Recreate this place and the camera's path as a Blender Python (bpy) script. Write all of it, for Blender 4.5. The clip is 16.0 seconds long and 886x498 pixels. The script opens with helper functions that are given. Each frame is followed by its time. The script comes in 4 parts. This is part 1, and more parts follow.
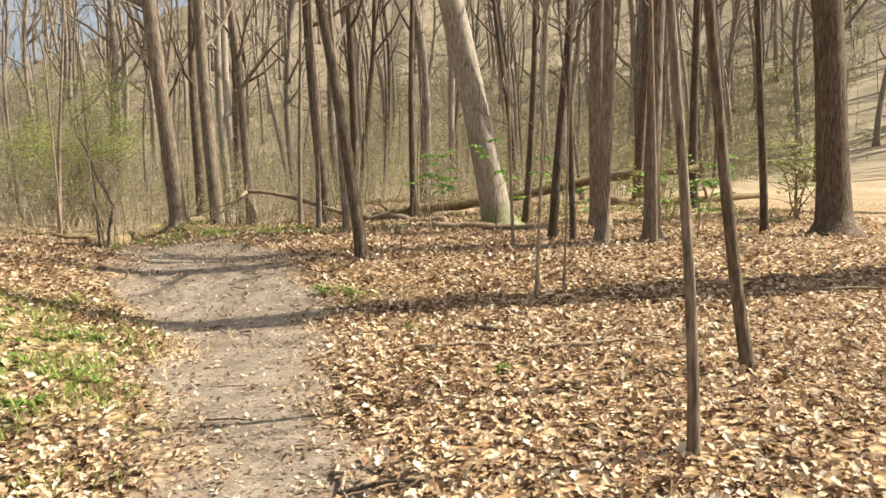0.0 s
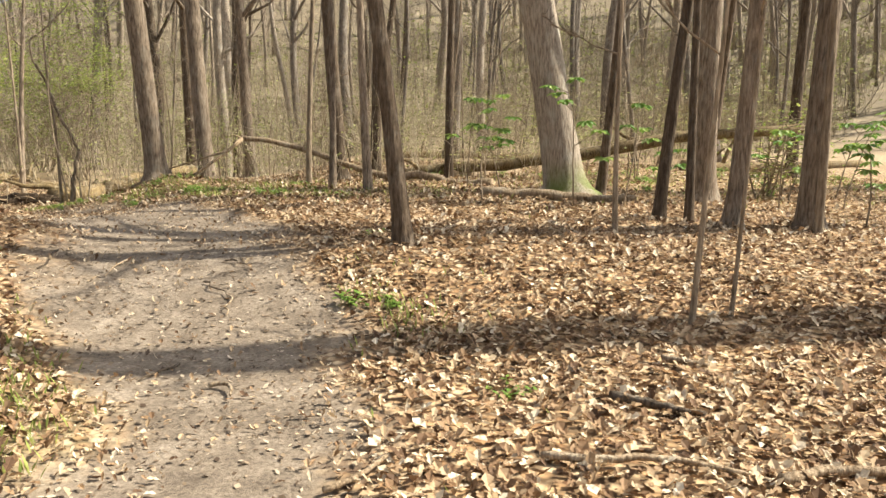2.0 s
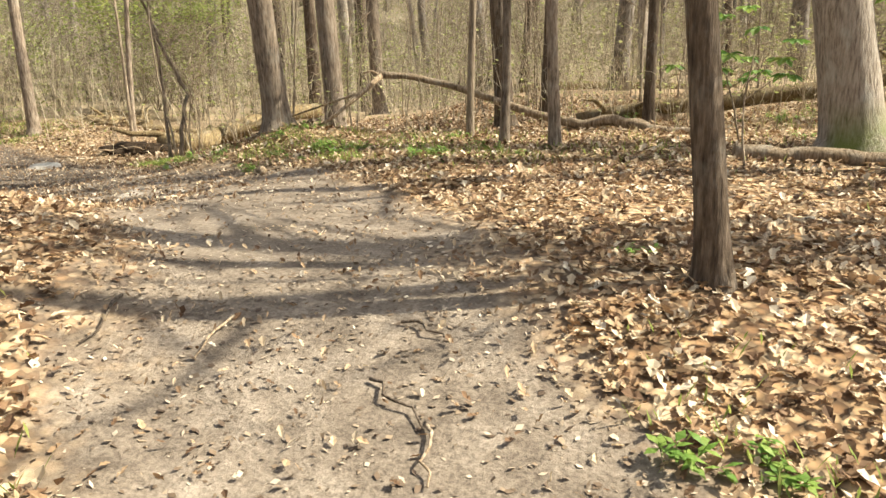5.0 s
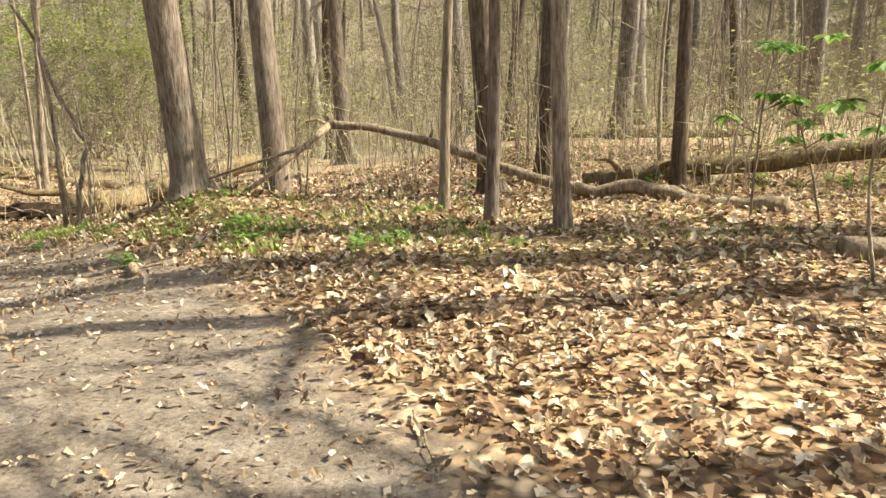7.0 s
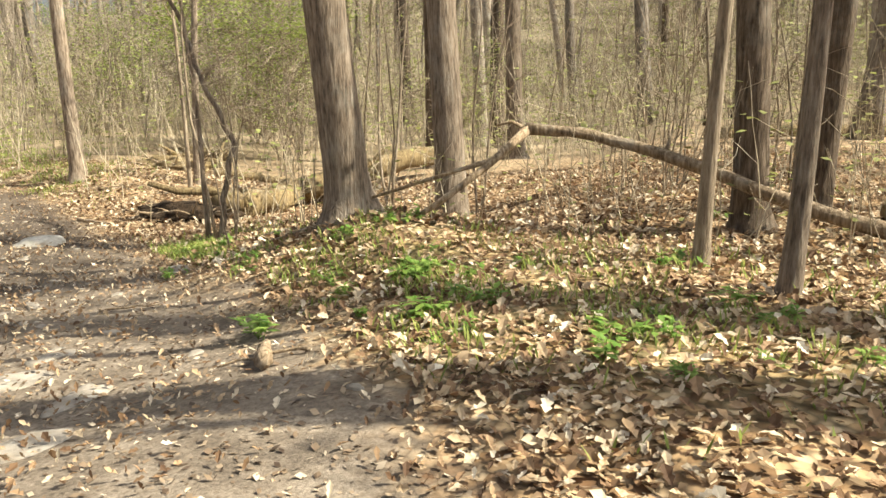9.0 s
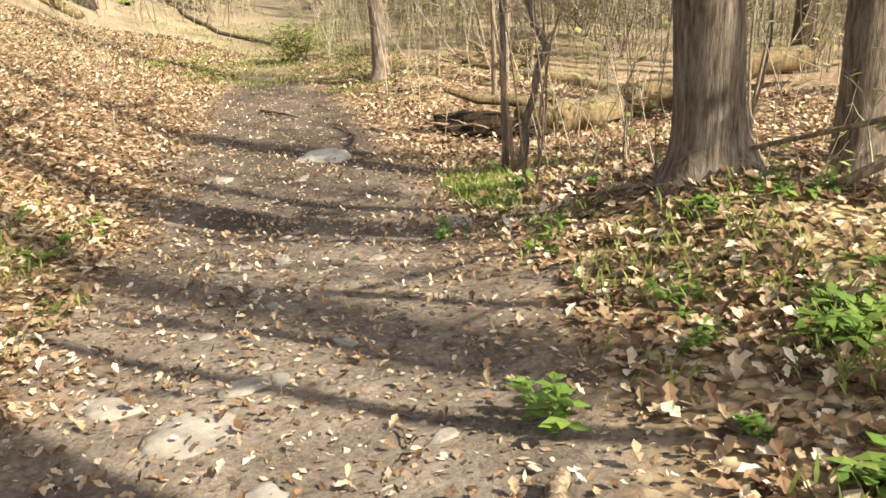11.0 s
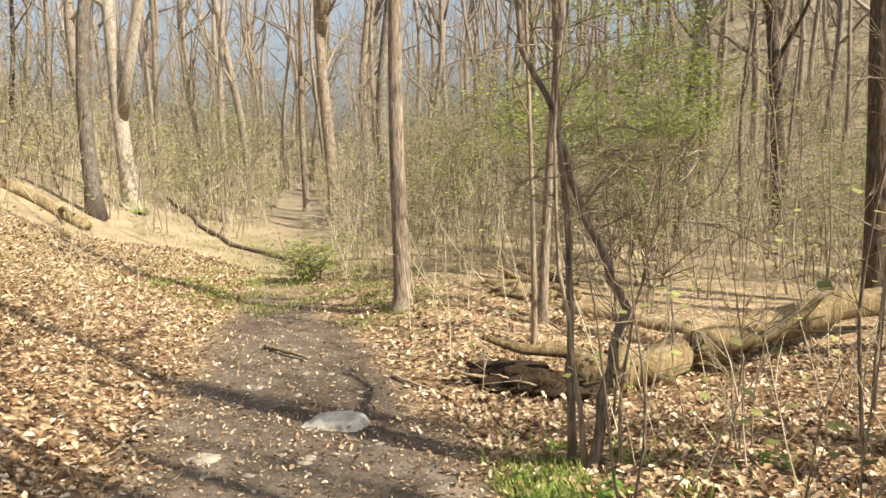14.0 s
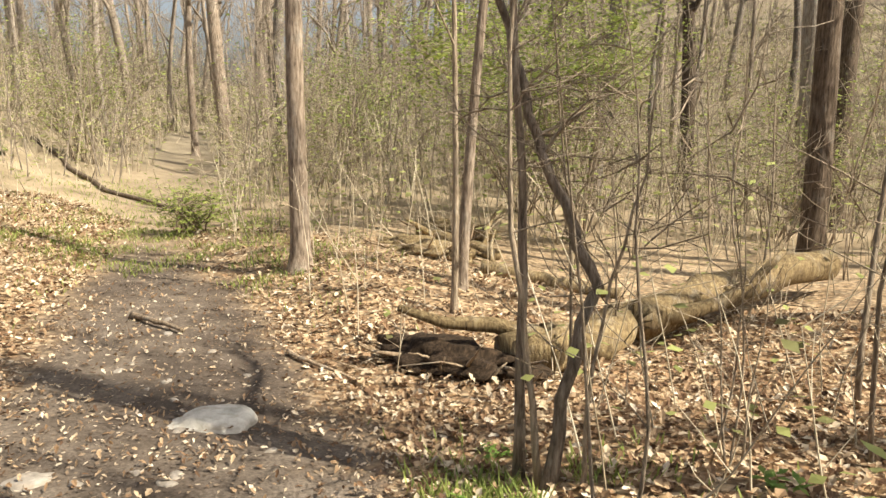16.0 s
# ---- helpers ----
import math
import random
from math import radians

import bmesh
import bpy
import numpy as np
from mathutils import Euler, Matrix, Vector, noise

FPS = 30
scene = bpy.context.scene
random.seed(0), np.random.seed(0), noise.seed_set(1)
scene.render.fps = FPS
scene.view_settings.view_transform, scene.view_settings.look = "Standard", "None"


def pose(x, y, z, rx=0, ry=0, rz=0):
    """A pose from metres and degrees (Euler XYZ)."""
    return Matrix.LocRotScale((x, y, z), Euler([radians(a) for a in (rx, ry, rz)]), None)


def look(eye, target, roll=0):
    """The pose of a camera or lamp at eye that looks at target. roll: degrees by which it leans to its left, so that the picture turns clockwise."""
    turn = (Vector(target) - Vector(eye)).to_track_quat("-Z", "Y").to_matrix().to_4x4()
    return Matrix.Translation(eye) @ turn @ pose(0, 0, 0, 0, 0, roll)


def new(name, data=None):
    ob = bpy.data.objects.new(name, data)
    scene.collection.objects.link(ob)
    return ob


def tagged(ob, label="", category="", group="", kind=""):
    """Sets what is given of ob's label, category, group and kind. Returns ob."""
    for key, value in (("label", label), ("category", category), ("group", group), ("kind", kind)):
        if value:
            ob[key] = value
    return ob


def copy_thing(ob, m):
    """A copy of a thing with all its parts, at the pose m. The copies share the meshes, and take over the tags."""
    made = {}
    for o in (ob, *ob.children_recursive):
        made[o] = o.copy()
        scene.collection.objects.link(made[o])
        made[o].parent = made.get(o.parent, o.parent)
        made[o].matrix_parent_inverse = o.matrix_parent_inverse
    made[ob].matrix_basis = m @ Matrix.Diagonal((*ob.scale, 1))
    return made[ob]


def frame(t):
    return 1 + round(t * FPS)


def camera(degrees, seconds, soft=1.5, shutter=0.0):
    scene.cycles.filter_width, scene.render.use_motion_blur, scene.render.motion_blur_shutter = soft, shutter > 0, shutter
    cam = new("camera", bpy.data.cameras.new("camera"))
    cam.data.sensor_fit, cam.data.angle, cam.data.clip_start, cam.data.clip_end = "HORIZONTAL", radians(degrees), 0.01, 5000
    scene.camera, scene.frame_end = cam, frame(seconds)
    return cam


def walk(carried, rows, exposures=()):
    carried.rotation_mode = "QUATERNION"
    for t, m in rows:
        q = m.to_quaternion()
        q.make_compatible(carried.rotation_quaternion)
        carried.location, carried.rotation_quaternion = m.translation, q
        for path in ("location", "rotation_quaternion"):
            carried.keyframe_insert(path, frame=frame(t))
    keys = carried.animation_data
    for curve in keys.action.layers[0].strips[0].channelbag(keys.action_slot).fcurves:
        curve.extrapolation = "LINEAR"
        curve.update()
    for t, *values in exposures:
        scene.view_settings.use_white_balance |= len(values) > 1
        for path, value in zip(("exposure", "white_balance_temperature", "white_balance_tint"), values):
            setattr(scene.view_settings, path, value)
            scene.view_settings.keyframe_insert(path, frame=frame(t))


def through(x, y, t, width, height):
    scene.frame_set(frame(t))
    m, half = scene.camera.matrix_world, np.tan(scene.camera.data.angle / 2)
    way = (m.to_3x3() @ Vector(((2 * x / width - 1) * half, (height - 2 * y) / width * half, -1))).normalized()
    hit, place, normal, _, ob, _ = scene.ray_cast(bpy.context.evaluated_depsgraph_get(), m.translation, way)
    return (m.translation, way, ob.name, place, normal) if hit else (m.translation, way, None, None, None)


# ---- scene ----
cam = camera(60.0, 16.0, soft=1.5)
PATH = [
    (0, (0.132, -1.445, 1.516), (0.145, 0.543, 1.298), -1.65),
    (0.5, (-0.052, -0.807, 1.518), (0.116, 1.176, 1.324), -0.50),
    (1, (-0.230, 0.082, 1.483), (-0.024, 2.063, 1.296), 0.53),
    (1.5, (-0.405, 1.013, 1.411), (-0.277, 2.994, 1.168), 0.87),
    (2, (-0.520, 1.734, 1.430), (-0.512, 3.706, 1.094), 0.29),
    (2.5, (-0.650, 2.256, 1.445), (-0.681, 4.210, 1.024), -0.34),
    (3, (-0.748, 2.596, 1.476), (-0.792, 4.536, 0.993), -0.69),
    (3.5, (-0.972, 3.008, 1.484), (-1.070, 4.939, 0.971), -1.22),
    (4, (-1.184, 3.606, 1.478), (-1.454, 5.515, 0.948), -1.33),
    (4.5, (-1.364, 4.097, 1.509), (-1.812, 5.972, 0.977), -2.33),
    (5, (-1.598, 4.684, 1.500), (-1.880, 6.594, 0.976), -1.24),
    (5.2, (-1.670, 4.898, 1.501), (-1.877, 6.819, 0.988), -0.85),
    (7.3, (-1.876, 7.588, 1.478), (-2.121, 9.528, 1.056), -0.94),
    (7.5, (-1.974, 7.791, 1.508), (-2.244, 9.723, 1.067), -0.49),
    (8, (-2.234, 8.187, 1.515), (-2.587, 10.114, 1.111), -0.43),
    (8.2, (-2.335, 8.330, 1.536), (-2.735, 10.249, 1.143), -0.61),
    (10.3, (-3.286, 10.378, 1.589), (-4.320, 11.949, 0.910), -2.05),
    (10.5, (-3.408, 10.492, 1.580), (-4.524, 12.006, 0.899), -2.29),
    (11, (-3.752, 10.839, 1.516), (-4.995, 12.233, 0.801), -2.96),
    (11.5, (-4.020, 11.049, 1.541), (-5.416, 12.235, 0.740), -6.11),
    (12, (-4.297, 11.240, 1.508), (-5.854, 12.127, 0.621), -12.68),
    (12.5, (-4.503, 11.425, 1.504), (-6.018, 12.259, 0.499), -13.40),
    (13, (-4.612, 11.578, 1.658), (-6.058, 12.613, 0.743), -9.64),
    (13.5, (-4.715, 11.668, 1.654), (-6.110, 12.988, 1.097), -5.27),
    (14, (-4.925, 11.778, 1.712), (-6.245, 13.266, 1.498), -1.60),
    (14.5, (-5.032, 11.762, 1.668), (-6.292, 13.315, 1.709), -0.96),
    (15, (-5.307, 12.009, 1.611), (-6.510, 13.606, 1.661), -0.44),
    (15.5, (-5.608, 12.421, 1.657), (-6.759, 14.049, 1.503), -0.61),
    (16, (-5.794, 12.651, 1.598), (-6.897, 14.284, 1.254), 0.28),
]
walk(cam, [(t, look(eye, target, roll)) for t, eye, target, roll in PATH], [(0, 1.12, 6350, 6), (4, 1.15, 6350, 6), (5, 1.27, 6350, 4), (8.2, 1.34, 6350, 2), (10.3, 1.18, 6350, 6), (12, 1.06, 6350, 7), (13.5, 1.06, 6350, 6), (15, 1.0, 6350, 6), (16, 1.06, 6350, 7)])

# ---- light: clear spring sun from the side, blue sky ----
SUN_AZ, SUN_EL = radians(11), radians(46)
world = bpy.data.worlds.new("sky")
scene.world = world
world.use_nodes = True
wn = world.node_tree.nodes
sky = wn.new("ShaderNodeTexSky")
sky.sky_type = "NISHITA"
sky.sun_disc = False
sky.sun_elevation = SUN_EL
sky.sun_rotation = radians(90) - SUN_AZ
sky.dust_density = 5.0
haze = wn.new("ShaderNodeHueSaturation")
haze.inputs["Saturation"].default_value, haze.inputs["Value"].default_value = 0.5, 1.15
world.node_tree.links.new(sky.outputs[0], haze.inputs["Color"])
world.node_tree.links.new(haze.outputs[0], wn["Background"].inputs[0])
wn["Background"].inputs[1].default_value = 0.08
sun = new("sun", bpy.data.lights.new("sun", "SUN"))
sun.data.energy, sun.data.angle, sun.data.color = 5.0, radians(0.5), (1.0, 0.9, 0.74)
sun.matrix_world = look((30 * math.cos(SUN_AZ), 30 * math.sin(SUN_AZ), 30 * math.tan(SUN_EL)), (0, 0, 0))


# ---- materials ----
def mat(name):
    m = bpy.data.materials.new(name)
    m.use_nodes = True
    nt = m.node_tree
    return m, nt, nt.nodes["Principled BSDF"], nt.links.new


def ramp(nt, fac, stops):
    r = nt.nodes.new("ShaderNodeValToRGB")
    el = r.color_ramp.elements
    while len(el) < len(stops):
        el.new(0.5)
    for e, (p, c) in zip(el, stops):
        e.position, e.color = p, (*c, 1)
    nt.links.new(fac, r.inputs[0])
    return r.outputs[0]


def noise_tex(nt, scale, detail=4.0, vec=None, rough=0.6):
    n = nt.nodes.new("ShaderNodeTexNoise")
    n.inputs["Scale"].default_value, n.inputs["Detail"].default_value, n.inputs["Roughness"].default_value = scale, detail, rough
    if vec is not None:
        nt.links.new(vec, n.inputs["Vector"])
    return n.outputs["Fac"]


def coords(nt, scale=(1, 1, 1), kind="Object"):
    tc, mp = nt.nodes.new("ShaderNodeTexCoord"), nt.nodes.new("ShaderNodeMapping")
    mp.inputs["Scale"].default_value = scale
    nt.links.new(tc.outputs[kind], mp.inputs["Vector"])
    return mp.outputs[0]


def mix(nt, fac, a, b, blend="MIX"):
    m = nt.nodes.new("ShaderNodeMix")
    m.data_type, m.blend_type = "RGBA", blend
    for sock, v in ((m.inputs[0], fac), (m.inputs[6], a), (m.inputs[7], b)):
        if isinstance(v, (int, float)):
            sock.default_value = v
        elif isinstance(v, tuple):
            sock.default_value = (*v, 1)
        else:
            nt.links.new(v, sock)
    return m.outputs[2]


def bump(nt, bsdf, height, strength, distance):
    b = nt.nodes.new("ShaderNodeBump")
    b.inputs["Strength"].default_value, b.inputs["Distance"].default_value = strength, distance
    nt.links.new(height, b.inputs["Height"])
    nt.links.new(b.outputs[0], bsdf.inputs["Normal"])


def bark_material(name, dark, mid, pale, moss=0.0, lichen=0.25):
    """Furrowed bark: long vertical ridges, pale lichen patches, a mossy foot."""
    m, nt, p, link = mat(name)
    v = coords(nt, (1, 1, 0.14))
    ridges = noise_tex(nt, 42, 5, v, 0.65)
    grain = noise_tex(nt, 130, 3, v)
    col = ramp(nt, ridges, [(0.3, dark), (0.5, mid), (0.72, pale)])
    patch = noise_tex(nt, 5.5, 5, coords(nt, (1, 1, 0.6)), 0.7)
    col = mix(nt, ramp(nt, patch, [(0.52, (0, 0, 0)), (0.66, (lichen,) * 3)]), col, (0.46, 0.45, 0.4))
    info = nt.nodes.new("ShaderNodeObjectInfo")
    col = mix(nt, 1.0, col, ramp(nt, info.outputs["Random"], [(0.0, (0.72, 0.7, 0.68)), (1.0, (1.15, 1.12, 1.08))]), "MULTIPLY")
    if moss:
        sep = nt.nodes.new("ShaderNodeSeparateXYZ")
        link(coords(nt), sep.inputs[0])
        low = nt.nodes.new("ShaderNodeMapRange")
        low.inputs[1].default_value, low.inputs[2].default_value = 0.6, 0.1
        link(sep.outputs[2], low.inputs[0])
        spot = ramp(nt, noise_tex(nt, 9, 5), [(0.4, (0, 0, 0)), (0.6, (1, 1, 1))])
        fac = nt.nodes.new("ShaderNodeMath")
        fac.operation = "MULTIPLY"
        link(low.outputs[0], fac.inputs[0])
        link(spot, fac.inputs[1])
        col = mix(nt, fac.outputs[0], col, (0.1 * moss, 0.13 * moss, 0.02 * moss))
    link(col, p.inputs["Base Color"])
    p.inputs["Roughness"].default_value = 0.92
    p.inputs["Specular IOR Level"].default_value = 0.2
    h = mix(nt, 0.3, ridges, grain)
    bump(nt, p, h, 0.9, 0.025)
    return m


BARK = bark_material("bark_grey_brown", (0.06, 0.046, 0.034), (0.23, 0.18, 0.135), (0.41, 0.345, 0.275), 0.0)
BARK_DARK = bark_material("bark_dark", (0.028, 0.02, 0.014), (0.105, 0.078, 0.055), (0.21, 0.165, 0.125), 0.0, 0.15)
BARK_PALE = bark_material("bark_pale", (0.12, 0.095, 0.07), (0.33, 0.28, 0.23), (0.52, 0.47, 0.4), 1.2, 0.5)
BARK_FAR = bark_material("bark_woodland", (0.06, 0.05, 0.042), (0.18, 0.152, 0.126), (0.32, 0.282, 0.24), 0.0, 0.4)
TWIG = bark_material("twig_bark", (0.11, 0.085, 0.06), (0.29, 0.23, 0.165), (0.46, 0.39, 0.3), 0.0, 0.1)
CROWN = bark_material("crown_bark", (0.085, 0.068, 0.054), (0.22, 0.18, 0.14), (0.38, 0.32, 0.255), 0.0, 0.2)
DEADWOOD = bark_material("weathered_dead_wood", (0.09, 0.065, 0.04), (0.29, 0.215, 0.14), (0.5, 0.41, 0.3), 0.0, 0.3)
ROTWOOD = bark_material("mossy_rotting_wood", (0.05, 0.035, 0.02), (0.2, 0.145, 0.075), (0.36, 0.29, 0.16), 0.0, 0.2)


def leaf_material(name, stops, through=0.25, rough=0.75):
    m, nt, p, link = mat(name)
    geo = nt.nodes.new("ShaderNodeNewGeometry")
    col = ramp(nt, geo.outputs["Random Per Island"], stops)
    col = mix(nt, ramp(nt, noise_tex(nt, 60, 3), [(0.35, (0, 0, 0)), (0.65, (0.5,) * 3)]), col, mix(nt, 1.0, col, (0.55, 0.5, 0.42), "MULTIPLY"))
    link(col, p.inputs["Base Color"])
    p.inputs["Roughness"].default_value = rough
    p.inputs["Specular IOR Level"].default_value = 0.3
    if through:
        tr, mx = nt.nodes.new("ShaderNodeBsdfTranslucent"), nt.nodes.new("ShaderNodeMixShader")
        link(col, tr.inputs[0])
        mx.inputs[0].default_value = through
        link(p.outputs[0], mx.inputs[1])
        link(tr.outputs[0], mx.inputs[2])
        link(mx.outputs[0], nt.nodes["Material Output"].inputs[0])
    return m


DRY = leaf_material("dry_oak_leaf", [(0.0, (0.1, 0.055, 0.03)), (0.22, (0.22, 0.13, 0.07)), (0.45, (0.37, 0.245, 0.14)), (0.7, (0.53, 0.395, 0.25)), (0.88, (0.66, 0.54, 0.38)), (1.0, (0.78, 0.69, 0.55))], 0.18)
GREEN = leaf_material("spring_green_leaf", [(0.0, (0.08, 0.17, 0.03)), (0.5, (0.16, 0.28, 0.05)), (1.0, (0.3, 0.4, 0.09))], 0.4, 0.55)
BUD = leaf_material("young_leaf_and_bud", [(0.0, (0.16, 0.21, 0.05)), (0.5, (0.3, 0.36, 0.09)), (1.0, (0.44, 0.48, 0.14))], 0.45)
BRUSHBUD = leaf_material("dull_bud", [(0.0, (0.19, 0.18, 0.075)), (0.5, (0.31, 0.33, 0.11)), (1.0, (0.43, 0.46, 0.16))], 0.4)
SCRAP = leaf_material("leaf_scrap", [(0.0, (0.07, 0.045, 0.03)), (0.4, (0.18, 0.125, 0.08)), (0.75, (0.33, 0.25, 0.17)), (1.0, (0.56, 0.47, 0.36))], 0.0)
STRAW = leaf_material("dry_stem", [(0.0, (0.26, 0.205, 0.135)), (0.5, (0.42, 0.35, 0.245)), (1.0, (0.6, 0.52, 0.39))], 0.0)
# near-black earth: the colour also holds the shade of the hollow under the roots
SHADED_EARTH = bark_material("shaded_rooty_earth", (0.012, 0.008, 0.005), (0.045, 0.03, 0.018), (0.12, 0.08, 0.05), 0.0, 0.0)


def ground_material():
    """Trodden soil on the path, litter-strewn earth beside it, moss-green flushes; masks come from the sheet's own layers."""
    m, nt, p, link = mat("woodland_ground")
    soil_n = noise_tex(nt, 3.1, 10, coords(nt), 0.75)
    fine = noise_tex(nt, 45, 5, coords(nt), 0.7)
    soil = ramp(nt, soil_n, [(0.3, (0.1, 0.08, 0.062)), (0.5, (0.2, 0.162, 0.125)), (0.72, (0.33, 0.278, 0.222))])
    soil = mix(nt, 0.8, soil, mix(nt, 1.0, soil, ramp(nt, fine, [(0.32, (0.45, 0.42, 0.4)), (0.6, (1.2, 1.18, 1.15))]), "MULTIPLY"))
    damp_at = nt.nodes.new("ShaderNodeAttribute")
    damp_at.attribute_name = "damp"
    soil = mix(nt, damp_at.outputs["Fac"], soil, mix(nt, 1.0, soil, (0.42, 0.4, 0.4), "MULTIPLY"))
    vor = nt.nodes.new("ShaderNodeTexVoronoi")
    vor.inputs["Scale"].default_value, vor.inputs["Randomness"].default_value = 17, 1
    link(coords(nt), vor.inputs["Vector"])
    sepc = nt.nodes.new("ShaderNodeSeparateColor")
    link(vor.outputs["Color"], sepc.inputs[0])
    litter = ramp(nt, sepc.outputs[0], [(0.0, (0.1, 0.05, 0.025)), (0.3, (0.27, 0.16, 0.08)), (0.6, (0.42, 0.28, 0.15)), (1.0, (0.58, 0.44, 0.28))])
    litter = mix(nt, ramp(nt, vor.outputs["Distance"], [(0.35, (0, 0, 0)), (0.75, (0.8,) * 3)]), litter, (0.06, 0.04, 0.025))
    litter = mix(nt, ramp(nt, noise_tex(nt, 0.25, 4), [(0.4, (0, 0, 0)), (0.65, (0.4,) * 3)]), litter, (0.3, 0.2, 0.12))
    green_at, path_at = nt.nodes.new("ShaderNodeAttribute"), nt.nodes.new("ShaderNodeAttribute")
    green_at.attribute_name, path_at.attribute_name = "green", "trodden"
    gfac = nt.nodes.new("ShaderNodeMath")
    gfac.operation = "MULTIPLY"
    link(green_at.outputs["Fac"], gfac.inputs[0])
    link(ramp(nt, noise_tex(nt, 14, 5), [(0.42, (0, 0, 0)), (0.6, (1, 1, 1))]), gfac.inputs[1])
    litter = mix(nt, gfac.outputs[0], litter, ramp(nt, fine, [(0.3, (0.09, 0.12, 0.03)), (0.7, (0.3, 0.33, 0.12))]))
    wood_at = nt.nodes.new("ShaderNodeAttribute")
    wood_at.attribute_name = "oldlitter"
    litter = mix(nt, wood_at.outputs["Fac"], litter, ramp(nt, noise_tex(nt, 0.6, 8, coords(nt), 0.75), [(0.3, (0.18, 0.135, 0.085)), (0.5, (0.33, 0.255, 0.165)), (0.7, (0.47, 0.375, 0.25))]))
    hill_at = nt.nodes.new("ShaderNodeAttribute")
    hill_at.attribute_name = "hillside"
    litter = mix(nt, hill_at.outputs["Fac"], litter, ramp(nt, noise_tex(nt, 0.35, 9, coords(nt), 0.8), [(0.3, (0.11, 0.088, 0.062)), (0.5, (0.21, 0.172, 0.118)), (0.7, (0.33, 0.272, 0.19))]))
    link(mix(nt, path_at.outputs["Fac"], litter, soil), p.inputs["Base Color"])
    p.inputs["Roughness"].default_value = 0.95
    p.inputs["Specular IOR Level"].default_value = 0.15
    bump(nt, p, mix(nt, path_at.outputs["Fac"], vor.outputs["Distance"], fine), 0.6, 0.02)
    return m


GROUND = ground_material()


def stone_material(name, stops):
    m, nt, p, link = mat(name)
    col = ramp(nt, noise_tex(nt, 9, 7, coords(nt), 0.7), stops)
    col = mix(nt, ramp(nt, noise_tex(nt, 3, 4), [(0.5, (0, 0, 0)), (0.65, (0.6,) * 3)]), col, (0.3, 0.24, 0.17))
    link(col, p.inputs["Base Color"])
    p.inputs["Roughness"].default_value = 0.9
    bump(nt, p, noise_tex(nt, 60, 5), 0.5, 0.01)
    return m


STONE = stone_material("field_stone", [(0.3, (0.17, 0.145, 0.115)), (0.5, (0.29, 0.25, 0.205)), (0.7, (0.42, 0.375, 0.315))])
PALE_STONE = stone_material("pale_boulder", [(0.3, (0.3, 0.27, 0.22)), (0.5, (0.48, 0.44, 0.37)), (0.7, (0.64, 0.6, 0.53))])


# ---- lie of the land ----
def sm(a, b, x):
    t = np.clip((x - a) / (b - a), 0, 1)
    return t * t * (3 - 2 * t)


TRAIL = np.array([(0.6, -30, 0.6), (0.1, -6, 0.6), (-0.45, 0, 0.55), (-0.75, 2.1, 0.5), (-1.05, 3.1, 0.55), (-1.45, 4.4, 0.68), (-1.6, 5.5, 0.7), (-2.1, 6.75, 0.95), (-2.6, 7.7, 1.1), (-3.1, 8.9, 1.05),
                  (-3.9, 10.2, 1.15), (-5.0, 11.6, 1.1), (-6.6, 12.95, 1.12), (-9.3, 15.15, 1.2), (-11.6, 16.75, 0.95), (-14.05, 18.3, 0.5), (-17.6, 21.2, 0.4), (-22, 25, 0.4), (-36, 36, 0.4)])


def trail(x, y):
    """Distance outside the trodden edge (negative inside), signed side offset (left positive) and length along."""
    x, y = np.asarray(x, float), np.asarray(y, float)
    best = np.full(x.shape, 1e9)
    out, side, along = np.full(x.shape, 1e9), np.zeros(x.shape), np.zeros(x.shape)
    run = 0.0
    for (ax, ay, aw), (bx, by, bw) in zip(TRAIL[:-1], TRAIL[1:]):
        dx, dy = bx - ax, by - ay
        ln = math.hypot(dx, dy)
        t = np.clip(((x - ax) * dx + (y - ay) * dy) / ln**2, 0, 1)
        d = np.hypot(x - ax - t * dx, y - ay - t * dy)
        near = d < best
        best = np.where(near, d, best)
        out = np.where(near, d - (aw + t * (bw - aw)), out)
        cross = dx * (y - ay) - dy * (x - ax)
        side = np.where(near, np.sign(cross) * d, side)
        along = np.where(near, run + t * ln, along)
        run += ln
    return out, side, along


def wave(x, y, s, k=0.0):
    return (np.sin(x * s + 1.3 + k) * np.cos(y * s * 1.17 + 0.4 * k) + 0.6 * np.sin(x * s * 2.1 + y * s * 1.7 + k * 2) + 0.35 * np.cos(y * s * 4.3 - x * s * 3.1 + k)) / 1.95


